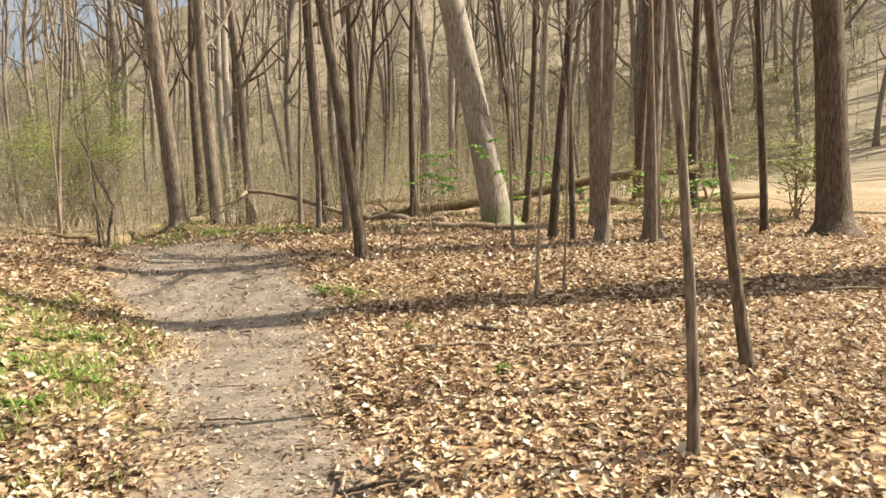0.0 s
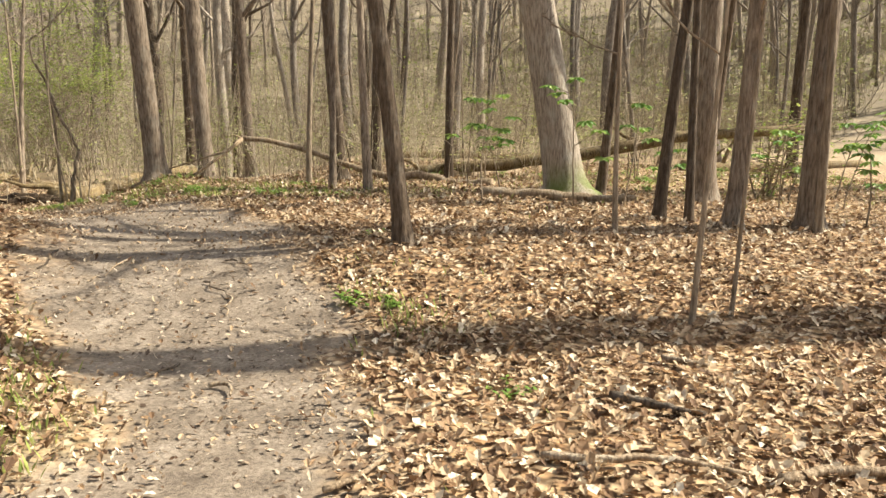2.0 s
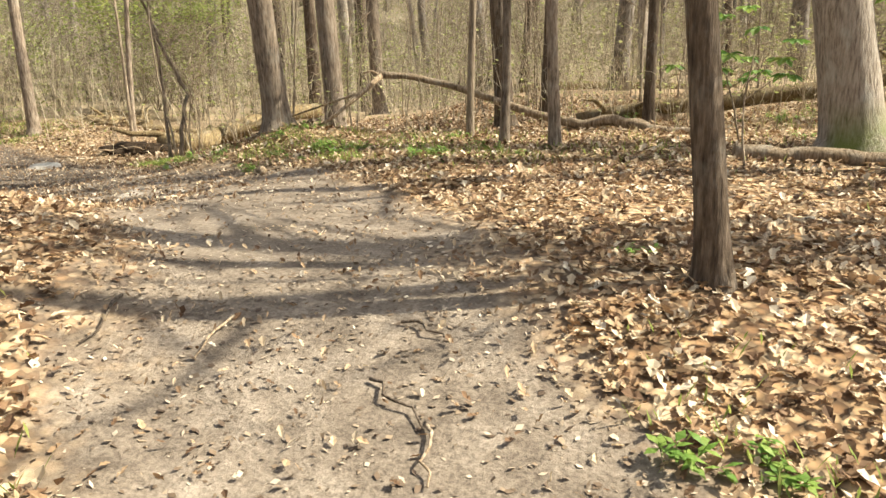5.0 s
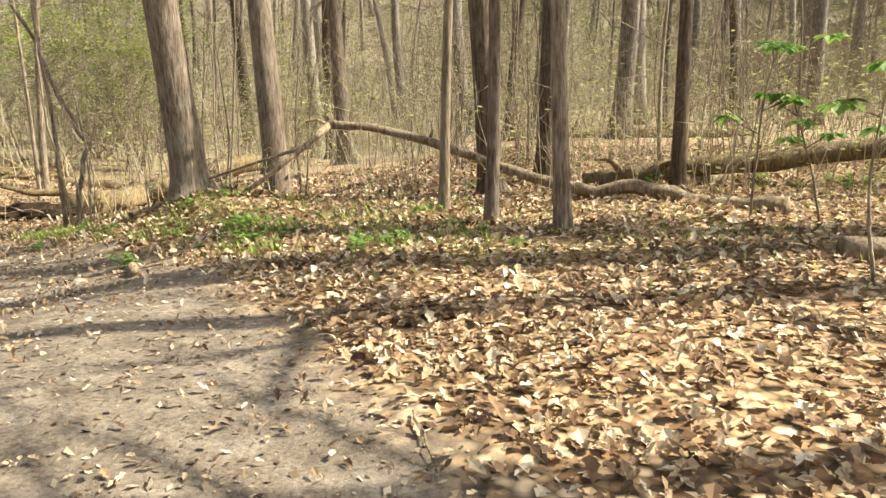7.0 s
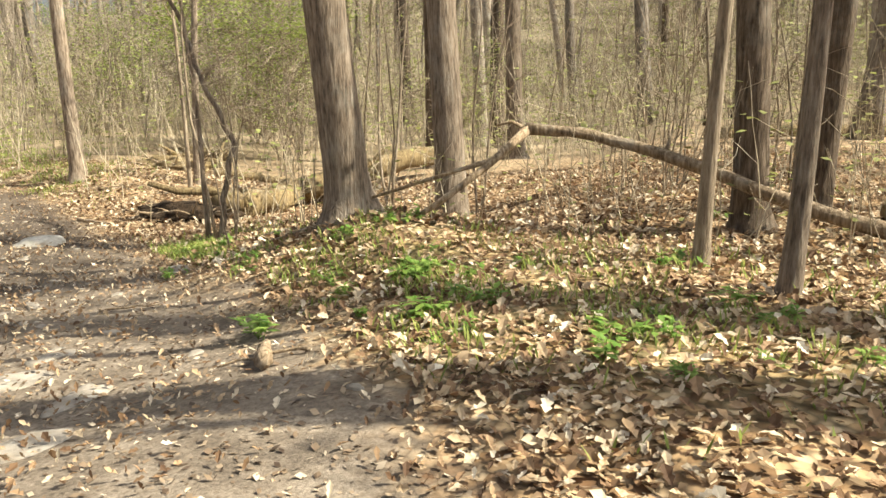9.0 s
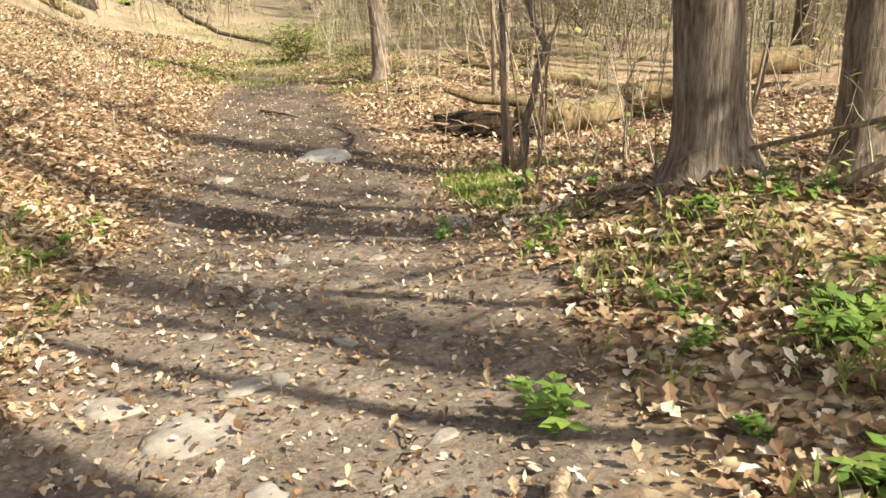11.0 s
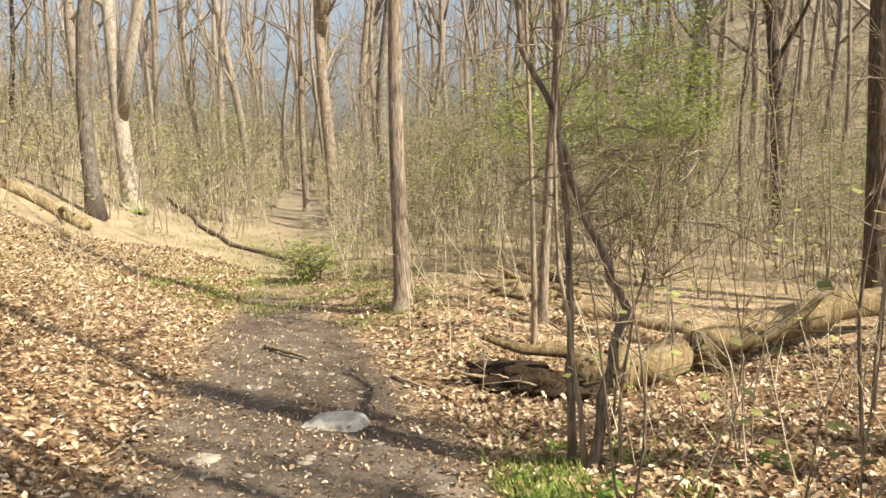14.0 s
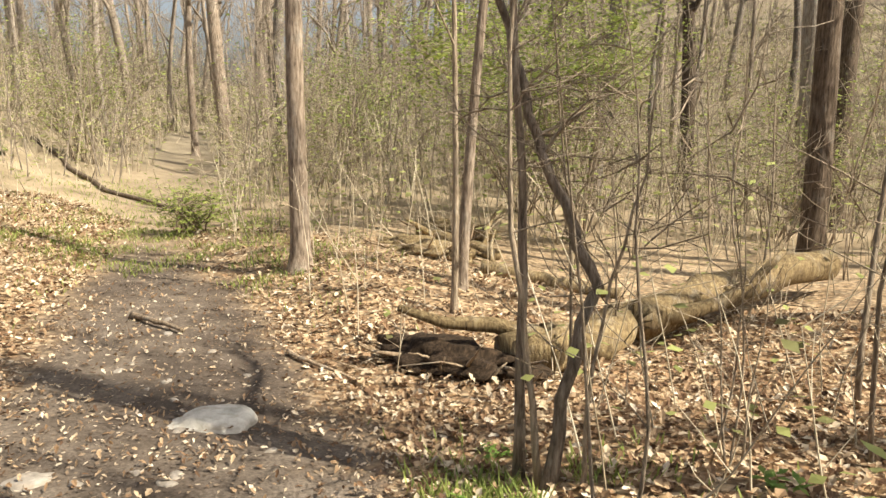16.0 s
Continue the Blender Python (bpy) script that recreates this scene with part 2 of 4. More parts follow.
def height(x, y):
    x, y = np.asarray(x, float), np.asarray(y, float)
    out, side, along = trail(x, y)
    z = 0.36 * sm(6.0, 8.6, y) * sm(-7.0, -3.0, x) - 0.22 * sm(-6, -8.5, x)
    z = z + 0.26 * np.exp(-(((x + 5.1) / 1.1) ** 2 + ((y - 14.5) / 0.95) ** 2))
    z = z - 0.24 * np.exp(-(((x + 8.4) / 2.3) ** 2 + ((y - 18.4) / 2.2) ** 2))
    across = np.clip(-0.8 * (x + 5.2) - 0.6 * (y - 14.9), -9, 2.2)
    z = z + 0.07 * across * sm(-2.6, -4.6, x) * sm(6.5, 9.5, y)
    z = z - 0.18 * np.exp(-(((x + 5) / 1.2) ** 2 + ((y - 16.8) / 1.0) ** 2))
    late = sm(42, 49, along)
    z = z + np.where(side > 0, late * 2.0 * sm(1.2, 8.0, side) + (1 - late) * 1.1 * sm(0.35, 4.8, side) * sm(2, 5, y), 0)
    z = z - 0.16 * sm(-3.6, -5.6, x) * sm(1.2, 0.2, out) * sm(9, 11, y)
    z = z + 0.02 * wave(x, y, 2.3) * sm(-0.3, 0.5, out) + 0.07 * wave(x, y, 0.45, 2.0) * sm(0.5, 3, out)
    z = z - 0.03 * sm(0.3, -0.5, out)
    far, turn = np.hypot(x + 2, y - 8), np.degrees(np.arctan2(-(x + 2), y - 8))
    slope = np.tan(np.radians(2.5 + 12.5 * sm(50, 8, turn) * sm(-150, -70, turn)))
    z = z + slope * np.minimum(far, 120) * sm(20, 95, far)
    z = z + 0.5 * wave(x, y, 0.09, 1.0) * sm(14, 40, np.hypot(x + 3, y - 8))
    return z



def green_amount(x, y):
    """Where moss, grass and sprouts thicken: the verge at the start, the knoll by the twin trunks, the far trail."""
    g = 1.0 * np.exp(-(((x + 3.3) / 1.15) ** 2 + ((y - 3.6) / 1.9) ** 2))
    g = np.maximum(g, 0.7 * np.exp(-(((x + 4.6) / 1.7) ** 2 + ((y - 13.7) / 1.1) ** 2)))
    g = np.maximum(g, 0.9 * np.exp(-(((x + 7.35) / 0.75) ** 2 + ((y - 15.2) / 0.75) ** 2)))
    g = np.maximum(g, 0.6 * np.exp(-(((x + 8.7) / 1.1) ** 2 + ((y - 11.9) / 1.0) ** 2)))
    g = np.maximum(g, 0.5 * np.exp(-(((x + 3.2) / 2.6) ** 2 + ((y - 12.6) / 0.8) ** 2)))
    g = np.maximum(g, 0.55 * np.exp(-(((x - 5) / 6) ** 2 + ((y - 16) / 3) ** 2)))
    g = np.maximum(g, 0.7 * np.exp(-(((x + 13.5) / 2.5) ** 2 + ((y - 18.7) / 2.0) ** 2)))
    return np.maximum(g, 0.85 * sm(-13, -17, x) * sm(26, 18, np.abs(y - 24)))


def bisect(values, v):
    lo, hi = 0, len(values)
    while lo < hi:
        mid = (lo + hi) // 2
        if v < values[mid]:
            hi = mid
        else:
            lo = mid + 1
    return lo


def axis_lines(lo, hi, step, far):
    fine = list(np.arange(lo, hi + 1e-6, step))
    a, b, s = [], [], step
    while fine[-1] + sum(b) < far:
        s *= 1.13
        b.append(s)
    up = list(fine[-1] + np.cumsum(b))
    down = list(fine[0] - np.cumsum(b))[::-1]
    return np.array(down + fine + up)


xs, ys = axis_lines(-13, 6, 0.11, 900), axis_lines(-1.5, 21, 0.11, 900)
gx, gy = np.meshgrid(xs, ys)
LAND = height(gx, gy)
OUT, SIDE, _ = trail(gx, gy)
XS, YS, LAND_ROWS, OUT_ROWS, SIDE_ROWS, GREEN_ROWS = xs.tolist(), ys.tolist(), LAND.tolist(), OUT.tolist(), SIDE.tolist(), green_amount(gx, gy).tolist()


def sample(rows, x, y):
    i, j = bisect(XS, x) - 1, bisect(YS, y) - 1
    i, j = max(0, min(i, len(XS) - 2)), max(0, min(j, len(YS) - 2))
    u, v = (x - XS[i]) / (XS[i + 1] - XS[i]), (y - YS[j]) / (YS[j + 1] - YS[j])
    r0, r1 = rows[j], rows[j + 1]
    return (r0[i] * (1 - u) + r0[i + 1] * u) * (1 - v) + (r1[i] * (1 - u) + r1[i + 1] * u) * v


def ground_z(x, y):
    return sample(LAND_ROWS, x, y)


def beside(x, y):
    """How far outside the trodden edge, and to which side of the trail (left positive)."""
    return sample(OUT_ROWS, x, y), sample(SIDE_ROWS, x, y)


def build_ground():
    z, out = LAND, OUT
    rag = 0.28 * wave(gx, gy, 3.1, 0.7) + 0.16 * wave(gx, gy, 9.0, 1.9)
    trodden = sm(0.3, -0.35, out + rag) * (1 - 0.8 * sm(-13.2, -16.5, gx))
    damp = sm(-6.8, -9.0, gx) * 0.6 + 0.3 * sm(-4.0, -6.0, gx) * (wave(gx, gy, 1.3) > 0)
    nx = len(xs)
    verts = np.stack([gx.ravel(), gy.ravel(), z.ravel()], -1)
    i = np.arange(len(ys) - 1)[:, None] * nx + np.arange(nx - 1)[None]
    faces = np.stack([i, i + 1, i + nx + 1, i + nx], -1).reshape(-1, 4)
    me = bpy.data.meshes.new("ground")
    me.from_pydata(verts.tolist(), [], faces.tolist())
    for name, layer in (("trodden", trodden), ("damp", np.clip(damp, 0, 1)), ("green", green_amount(gx, gy)), ("oldlitter", 0.85 * sm(9, 24, np.hypot(gx + 2, gy - 7))), ("hillside", 0.9 * sm(18, 40, np.hypot(gx + 2, gy - 7)))):
        me.attributes.new(name, "FLOAT", "POINT").data.foreach_set("value", layer.ravel().astype(np.float32))
    me.polygons.foreach_set("use_smooth", [True] * len(faces))
    me.materials.append(GROUND)
    return tagged(new("ground", me), "woodland floor of brown leaf litter with a trodden dirt trail", "ground", kind="structure")


ground = build_ground()


# ---- helpers for growing things ----
def mesh_from(name, verts, faces, material, smooth=True):
    me = bpy.data.meshes.new(name)
    me.from_pydata(verts, [], faces)
    if smooth:
        me.polygons.foreach_set("use_smooth", [True] * len(me.polygons))
    me.materials.append(material)
    return me


def part(name, me, parent, label=""):
    ob = new(name, me)
    ob.parent = parent
    if label:
        ob["label"] = label
    if name in ("crown", "foliage"):
        ob["kind"] = "stuff"
    return ob


def thing(name, x, y, label, category, group="", sink=0.0, turn=0.0):
    ob = new(name)
    ob.empty_display_size = 0.2
    ob.matrix_basis = pose(x, y, ground_z(x, y) - sink, 0, 0, turn)
    return tagged(ob, label, category, group)


def tube(V, F, pts, radii, sides, rough=0.0, rng=None, cap=True):
    """Appends a tapered tube along pts to the vertex and face lists."""
    pts = [Vector(p) for p in pts]
    start, n = len(V), len(pts)
    ref = Vector((0.31, 0.95, 0.1))
    for k, (p, r) in enumerate(zip(pts, radii)):
        d = (pts[min(k + 1, n - 1)] - pts[max(k - 1, 0)]).normalized()
        u = d.cross(ref)
        if u.length < 0.05:
            u = d.cross(Vector((1, 0, 0)))
        u.normalize()
        w = d.cross(u)
        for s in range(sides):
            a = 2 * math.pi * s / sides
            rr = r * (1 + (rng.uniform(-rough, rough) if rough else 0))
            V.append(tuple(p + u * (math.cos(a) * rr) + w * (math.sin(a) * rr)))
    for k in range(n - 1):
        for s in range(sides):
            a, b = start + k * sides + s, start + k * sides + (s + 1) % sides
            F.append((a, b, b + sides, a + sides))
    if cap:
        F.append(tuple(start + (n - 1) * sides + s for s in range(sides)))
        F.append(tuple(start + s for s in range(sides))[::-1])


def crooked(start, direction, length, steps, rng, wobble=0.12, lift=0.0):
    p, d, out = Vector(start), Vector(direction).normalized(), [Vector(start)]
    for _ in range(steps):
        d = (d + Vector((rng.gauss(0, wobble), rng.gauss(0, wobble), rng.gauss(0, wobble) + lift))).normalized()
        p = p + d * (length / steps)
        out.append(p.copy())
    return out


def branch_out(V, F, TV, TF, spine, radii, rng, limbs, first, reach, sub=4, twigs=3, rise=0.75):
    """Limbs from first (a share of the spine) upward, into (V, F); their finer twigs into (TV, TF)."""
    n = len(spine)
    for q in range(limbs):
        f = first + (1 - first) * (q + rng.random()) / limbs
        f = min(f, 0.985)
        i = f * (n - 1)
        k = int(i)
        p = spine[k].lerp(spine[min(k + 1, n - 1)], i - k)
        r = radii[k] * 0.5
        a = rng.uniform(0, 2 * math.pi)
        d = Vector((math.cos(a), math.sin(a), rise * rng.uniform(0.5, 1.6)))
        ln = reach * (1.15 - f * 0.75) * rng.uniform(0.6, 1.15)
        limb = crooked(p, d, ln, 6, rng, 0.14, 0.06)
        tube(V, F, limb, [max(r * (1 - 0.8 * j / 6), 0.008) for j in range(7)], 5, cap=False)
        for _ in range(sub):
            j = rng.randint(2, 6)
            d2 = (limb[j] - limb[j - 1]).normalized() + Vector((rng.gauss(0, 0.6), rng.gauss(0, 0.6), rng.uniform(-0.1, 0.6)))
            br = crooked(limb[j], d2, ln * rng.uniform(0.25, 0.5), 4, rng, 0.18, 0.04)
            tube(TV, TF, br, [max(r * 0.32 * (1 - 0.2 * z), 0.005) for z in range(5)], 3, cap=False)
            for _ in range(twigs):
                z = rng.randint(1, 4)
                d3 = (br[z] - br[z - 1]).normalized() + Vector((rng.gauss(0, 0.7), rng.gauss(0, 0.7), rng.uniform(0, 0.6)))
                tw = crooked(br[z], d3, ln * rng.uniform(0.1, 0.24), 2, rng, 0.2)
                tube(TV, TF, tw, [max(r * 0.12, 0.006), 0.005, 0.003], 3, cap=False)


def tree(name, x, y, girth, tall, lean, label, bark, seed, first=0.4, limbs=12, forks=0, reach=3.4, sway=0.02, sides=14, fork_at=0.3, bend=0.0, group=""):
    """A forest tree: flared foot, tapering trunk that leans by lean (x, y per metre), limbs and a bare crown."""
    rng = random.Random(seed)
    top = thing(name, x, y, label, "tree", group, sink=0.06)
    V, F, TV, TF = [], [], [], []
    steps = 22
    hs = [0.0, 0.06, 0.14, 0.26, 0.45, 0.75, 1.15] + [1.15 + (tall - 1.15) * (k / (steps - 6)) for k in range(1, steps - 5)]
    spine, radii, ox, oy = [], [], 0.0, 0.0
    ph = rng.uniform(0, 6)
    for h in hs:
        ox = lean[0] * h + sway * h**0.8 * math.sin(h * 0.55 + ph) + bend * (h * h / 40)
        oy = lean[1] * h + sway * h**0.8 * math.cos(h * 0.5 + ph)
        spine.append(Vector((ox, oy, h)))
        flare = 1 + min(0.75, 0.15 + 1.6 * girth) * math.exp(-h / 0.13) + 0.16 * math.exp(-h / 0.6)
        radii.append(max(girth / 2 * flare * (1 - 0.86 * (h / tall) ** 1.1), 0.012))
    n0 = len(V)
    tube(V, F, spine, radii, sides, 0.035, rng)
    for s in range(sides):
        grow = 1 + min(0.45, 1.3 * girth) * max(0, math.sin(s * 2 * math.pi / sides * 3 + ph)) ** 2
        for k, e in ((0, grow), (1, 1 + (grow - 1) * 0.8), (2, 1 + (grow - 1) * 0.45)):
            vx, vy, vz = V[n0 + k * sides + s]
            V[n0 + k * sides + s] = (vx * e, vy * e, vz)
    branch_out(V, F, TV, TF, spine, radii, rng, limbs, first, reach)
    for q in range(forks):
        k = min(range(len(hs)), key=lambda j: abs(hs[j] - fork_at * tall))
        a = rng.uniform(-0.6, 0.6)
        sp = crooked(spine[k], Vector((math.cos(a) * 0.28, math.sin(a) * 0.2, 1)), tall - hs[k] - 1, 10, rng, 0.05, 0.05)
        rr = [radii[k] * 0.8 * (1 - 0.085 * j) for j in range(11)]
        tube(V, F, sp, rr, 9, 0.03, rng)
        branch_out(V, F, TV, TF, sp, rr, rng, limbs // 2, 0.35, reach * 0.8)
    part("trunk", mesh_from("trunk", V, F, bark), top)
    if TV:
        part("crown", mesh_from("crown", TV, TF, CROWN), top)
    return top


def leaf_card(V, F, at, aim, side, ln, wd, curl):
    """One small leaf: a lobed blade folded along its rib and curled at the tip."""
    up = aim.cross(side)
    s = len(V)
    for f, w, c in ((0, 0, 0), (0.3, 0.42, 0.35), (0.45, 0.26, 0.2), (0.68, 0.5, 0.6), (1.0, 0, 1.0)):
        mid = at + aim * (ln * f) + up * (curl * c)
        if w == 0:
            V.append(tuple(mid))
        else:
            fold = up * (wd * 0.18)
            V.extend([tuple(mid + side * (wd * w) + fold), tuple(mid), tuple(mid - side * (wd * w) + fold)])
    F.extend([(s, s + 1, s + 2), (s, s + 2, s + 3), (s + 1, s + 4, s + 5, s + 2), (s + 2, s + 5, s + 6, s + 3),
              (s + 4, s + 7, s + 8, s + 5), (s + 5, s + 8, s + 9, s + 6), (s + 7, s + 10, s + 8), (s + 8, s + 10, s + 9)])


def blade(V, F, at, aim, side, ln, wd, droop=0.0):
    """A narrow leaf of three cross-cuts."""
    s = len(V)
    down = Vector((0, 0, -droop * ln))
    V.extend([tuple(at), tuple(at + aim * (ln * 0.5) + side * wd + down * 0.25), tuple(at + aim * (ln * 0.5) - side * wd + down * 0.25), tuple(at + aim * ln + down)])
    F.extend([(s, s + 1, s + 2), (s + 1, s + 3, s + 2)])


# ---- the trees beside the trail ----
SHADOWTREE = "unseen grey-brown tree added to cast a long shadow across the trail"
tree("tree", -5.26, 14.64, 0.33, 19, (-0.03, -0.08), "stout grey-barked tree beside the trail bend", BARK, 11, bend=-0.03)
tree("tree", -4.94, 16.35, 0.31, 18, (-0.03, 0.02), "stout furrowed tree behind the fallen arching branch", BARK, 12)
tree("tree", -0.83, 8.3, 0.15, 12, (-0.12, 0.02), "slender dark tree leaning over the leaf litter", BARK_DARK, 13, first=0.5, limbs=8, reach=2.0)
tree("tree", 1.27, 12.5, 0.52, 20, (-0.2, 0.03), "thick pale tree leaning, its foot green with moss", BARK_PALE, 14, bend=0.05)
tree("tree", -1.58, 13.1, 0.125, 10, (-0.05, 0.0), "slim straight young tree before the fallen branch", BARK, 15, first=0.5, limbs=7, reach=1.8)
tree("tree", -2.16, 13.38, 0.105, 9, (0.02, 0.02), "slim leaning young tree before the fallen branch", BARK, 16, first=0.5, limbs=7, reach=1.8)
tree("tree", -2.25, 15.1, 0.24, 17, (-0.04, 0.0), "dark tree standing behind slim young trees", BARK_DARK, 17)
tree("tree", -1.72, 15.8, 0.19, 16, (0.02, 0.0), "dark slender tree in the brush", BARK_DARK, 18)
tree("tree", -0.37, 15.2, 0.14, 13, (0.02, 0.0), "slender tree above the fallen log", BARK_DARK, 19, limbs=8)
tree("tree", -2.6, 13.9, 0.09, 9, (0.03, 0.0), "thin young tree in the brush", TWIG, 20, limbs=7, reach=1.6)
tree("tree", 1.75, 12.6, 0.13, 11, (0.06, 0.0), "thin leaning tree beside the mossy tree", BARK_DARK, 21, limbs=7, reach=1.8)
tree("tree", 1.18, 9.1, 0.05, 6.5, (-0.02, 0.0), "thin bare sapling in the leaf litter", TWIG, 22, first=0.35, limbs=7, reach=1.1, sides=8)
tree("tree", 1.85, 10.0, 0.125, 12, (0.08, 0.0), "thin dark tree leaning away", BARK_DARK, 23, limbs=8, reach=1.8)
tree("tree", 2.97, 11.9, 0.31, 18, (0.0, 0.0), "straight tree with spreading root flare", BARK, 24)
tree("tree", 2.5, 9.6, 0.18, 14, (0.05, 0.0), "straight brown tree at the clearing edge", BARK, 25)
tree("tree", 3.15, 9.3, 0.22, 16, (0.03, 0.0), "straight furrowed tree at the clearing edge", BARK, 26)
tree("tree", 2.15, 9.9, 0.09, 10, (0.0, 0.0), "thin dark tree at the clearing edge", BARK_DARK, 27, limbs=7, reach=1.6)
tree("tree", 5.9, 9.6, 0.46, 20, (-0.02, 0.1), "massive dark tree with mossy foot", BARK_DARK, 28)
tree("tree", 5.3, 10.6, 0.12, 12, (-0.03, 0.0), "slender dark tree beside a massive one", BARK_DARK, 29, limbs=8)
tree("tree", 1.4, 2.32, 0.058, 7, (0.012, 0.03), "crooked pale sapling standing close to the trail", BARK, 30, first=0.45, limbs=7, reach=1.2, sway=0.075, sides=10)
tree("tree", 2.24, 3.66, 0.085, 8, (-0.15, 0.02), "crooked dark sapling close to the trail", BARK_DARK, 31, first=0.35, limbs=7, reach=1.3, sway=0.05, sides=10, forks=1, fork_at=0.34)
tree("tree", 1.18, 6.75, 0.04, 5, (0.04, 0.02), "thin dark sapling rooted in a tree's shadow", TWIG, 32, first=0.4, limbs=6, reach=0.9, sides=8)
tree("tree", 1.5, 6.9, 0.03, 4, (0.06, 0.02), "thin whip of a sapling beside another", TWIG, 33, first=0.4, limbs=6, reach=0.8, sides=8)
tree("tree", 3.1, 9.0, 0.08, 9, (0.0, 0.0), "thin tree at the clearing edge", TWIG, 34, limbs=7, reach=1.5)
tree("tree", -11.9, 18.83, 0.215, 16, (0.0, 0.01), "straight forked tree at the trail's far side", BARK, 35, first=0.45, forks=1, fork_at=0.26)
tree("tree", -9.75, 18.7, 0.065, 7, (0.01, 0.0), "thin straight sapling in the hollow", TWIG, 36, limbs=7, reach=1.2, sides=8)
tree("tree", -10.15, 19.45, 0.12, 9, (0.08, 0.0), "slim leaning tree in the hollow", BARK, 37, limbs=7, reach=1.5)
tree("tree", -24.6, 21.6, 0.44, 20, (-0.1, -0.02), "pale twin-stemmed tree on the leafy bank", BARK_PALE, 38, forks=1, fork_at=0.12)
tree("tree", -24.5, 28.5, 0.42, 20, (-0.05, 0.0), "tall forked tree beside the far trail", BARK, 39, forks=2, fork_at=0.28)
tree("tree", -28.5, 30.5, 0.26, 18, (0.0, 0.0), "slender tree beside the far trail", BARK, 40)
tree("tree", -8.6, 31.0, 0.4, 19, (-0.02, 0.0), "grey tree at the foot of the hillside", BARK_PALE, 41)
tree("tree", -7.9, 30.2, 0.42, 19, (0.0, 0.0), "dark tree at the foot of the hillside", BARK_DARK, 42)
tree("tree", -12.6, 35.5, 0.45, 19, (-0.03, 0.0), "dark straight tree at the foot of the hillside", BARK_DARK, 43)
tree("tree", -7.2, 22.5, 0.3, 17, (0.01, 0.0), "dark tree beyond the fallen log", BARK_DARK, 44)
tree("tree", -9.2, 34.5, 0.5, 19, (-0.02, 0.0), "weathered tree among the brush", BARK_PALE, 45)
tree("tree", -6.0, 24.1, 0.33, 17, (-0.05, 0.0), "leaning brown tree in the brush", BARK, 46)
# unseen trees added on the sunny side so that their long shadows cross the trail
tree("tree", 7.1, 7.16, 0.7, 24, (0.0, 0.084), SHADOWTREE, BARK, 50, first=0.76, limbs=8)
tree("tree", 15.0, 13.9, 0.95, 33, (0.0, 0.132), SHADOWTREE, BARK, 51, first=0.88, limbs=6)


# ---- the wood all round ----
def wood_tree(seed, tall, girth, first, limbs, bark, sides=8, sub=4, twigs=3, forks=0):
    rng = random.Random(seed)
    top = new("tree")
    V, F, TV, TF = [], [], [], []
    ph = rng.uniform(0, 6)
    spine, radii = [], []
    for k in range(15):
        h = tall * (k / 14) ** 1.25
        spine.append(Vector((0.075 * h**0.85 * math.sin(h * 0.35 + ph), 0.075 * h**0.85 * math.cos(h * 0.3 + ph), h)))
        radii.append(max(girth / 2 * (1 + 0.5 * math.exp(-h / 0.25)) * (1 - 0.85 * h / tall), 0.015))
    tube(V, F, spine, radii, sides, 0.03, rng)
    branch_out(V, F, TV, TF, spine, radii, rng, limbs, first, tall * 0.2, sub, twigs, 0.9)
    for _ in range(forks):
        sp = crooked(spine[7], Vector((rng.uniform(-0.35, 0.35), rng.uniform(-0.35, 0.35), 1)), tall * 0.55, 9, rng, 0.06, 0.06)
        rr = [radii[7] * 0.75 * (1 - 0.09 * j) for j in range(10)]
        tube(V, F, sp, rr, 7, 0.03, rng)
        branch_out(V, F, TV, TF, sp, rr, rng, limbs // 2, 0.35, tall * 0.15, sub, twigs)
    part("trunk", mesh_from("trunk", V, F, bark), top)
    part("crown", mesh_from("crown", TV, TF, CROWN), top)
    return tagged(top, "bare grey-brown tree in the early spring wood", "tree", "woodland trees")


PROTOS = [wood_tree(101, 19, 0.34, 0.28, 16, BARK_FAR, forks=1), wood_tree(102, 22, 0.4, 0.32, 16, BARK_FAR), wood_tree(103, 17, 0.24, 0.35, 12, BARK_DARK, forks=1),
          wood_tree(104, 15, 0.18, 0.35, 11, BARK_FAR, 7), wood_tree(105, 20, 0.3, 0.5, 12, BARK_PALE, forks=1), wood_tree(106, 13, 0.14, 0.3, 10, BARK_FAR, 6)]
FAR_PROTOS = [wood_tree(111, 20, 0.38, 0.25, 12, BARK_FAR, 6, 3, 2, 1), wood_tree(112, 17, 0.28, 0.25, 11, BARK_DARK, 6, 3, 2), wood_tree(113, 22, 0.42, 0.25, 12, BARK_FAR, 6, 3, 2, 1)]


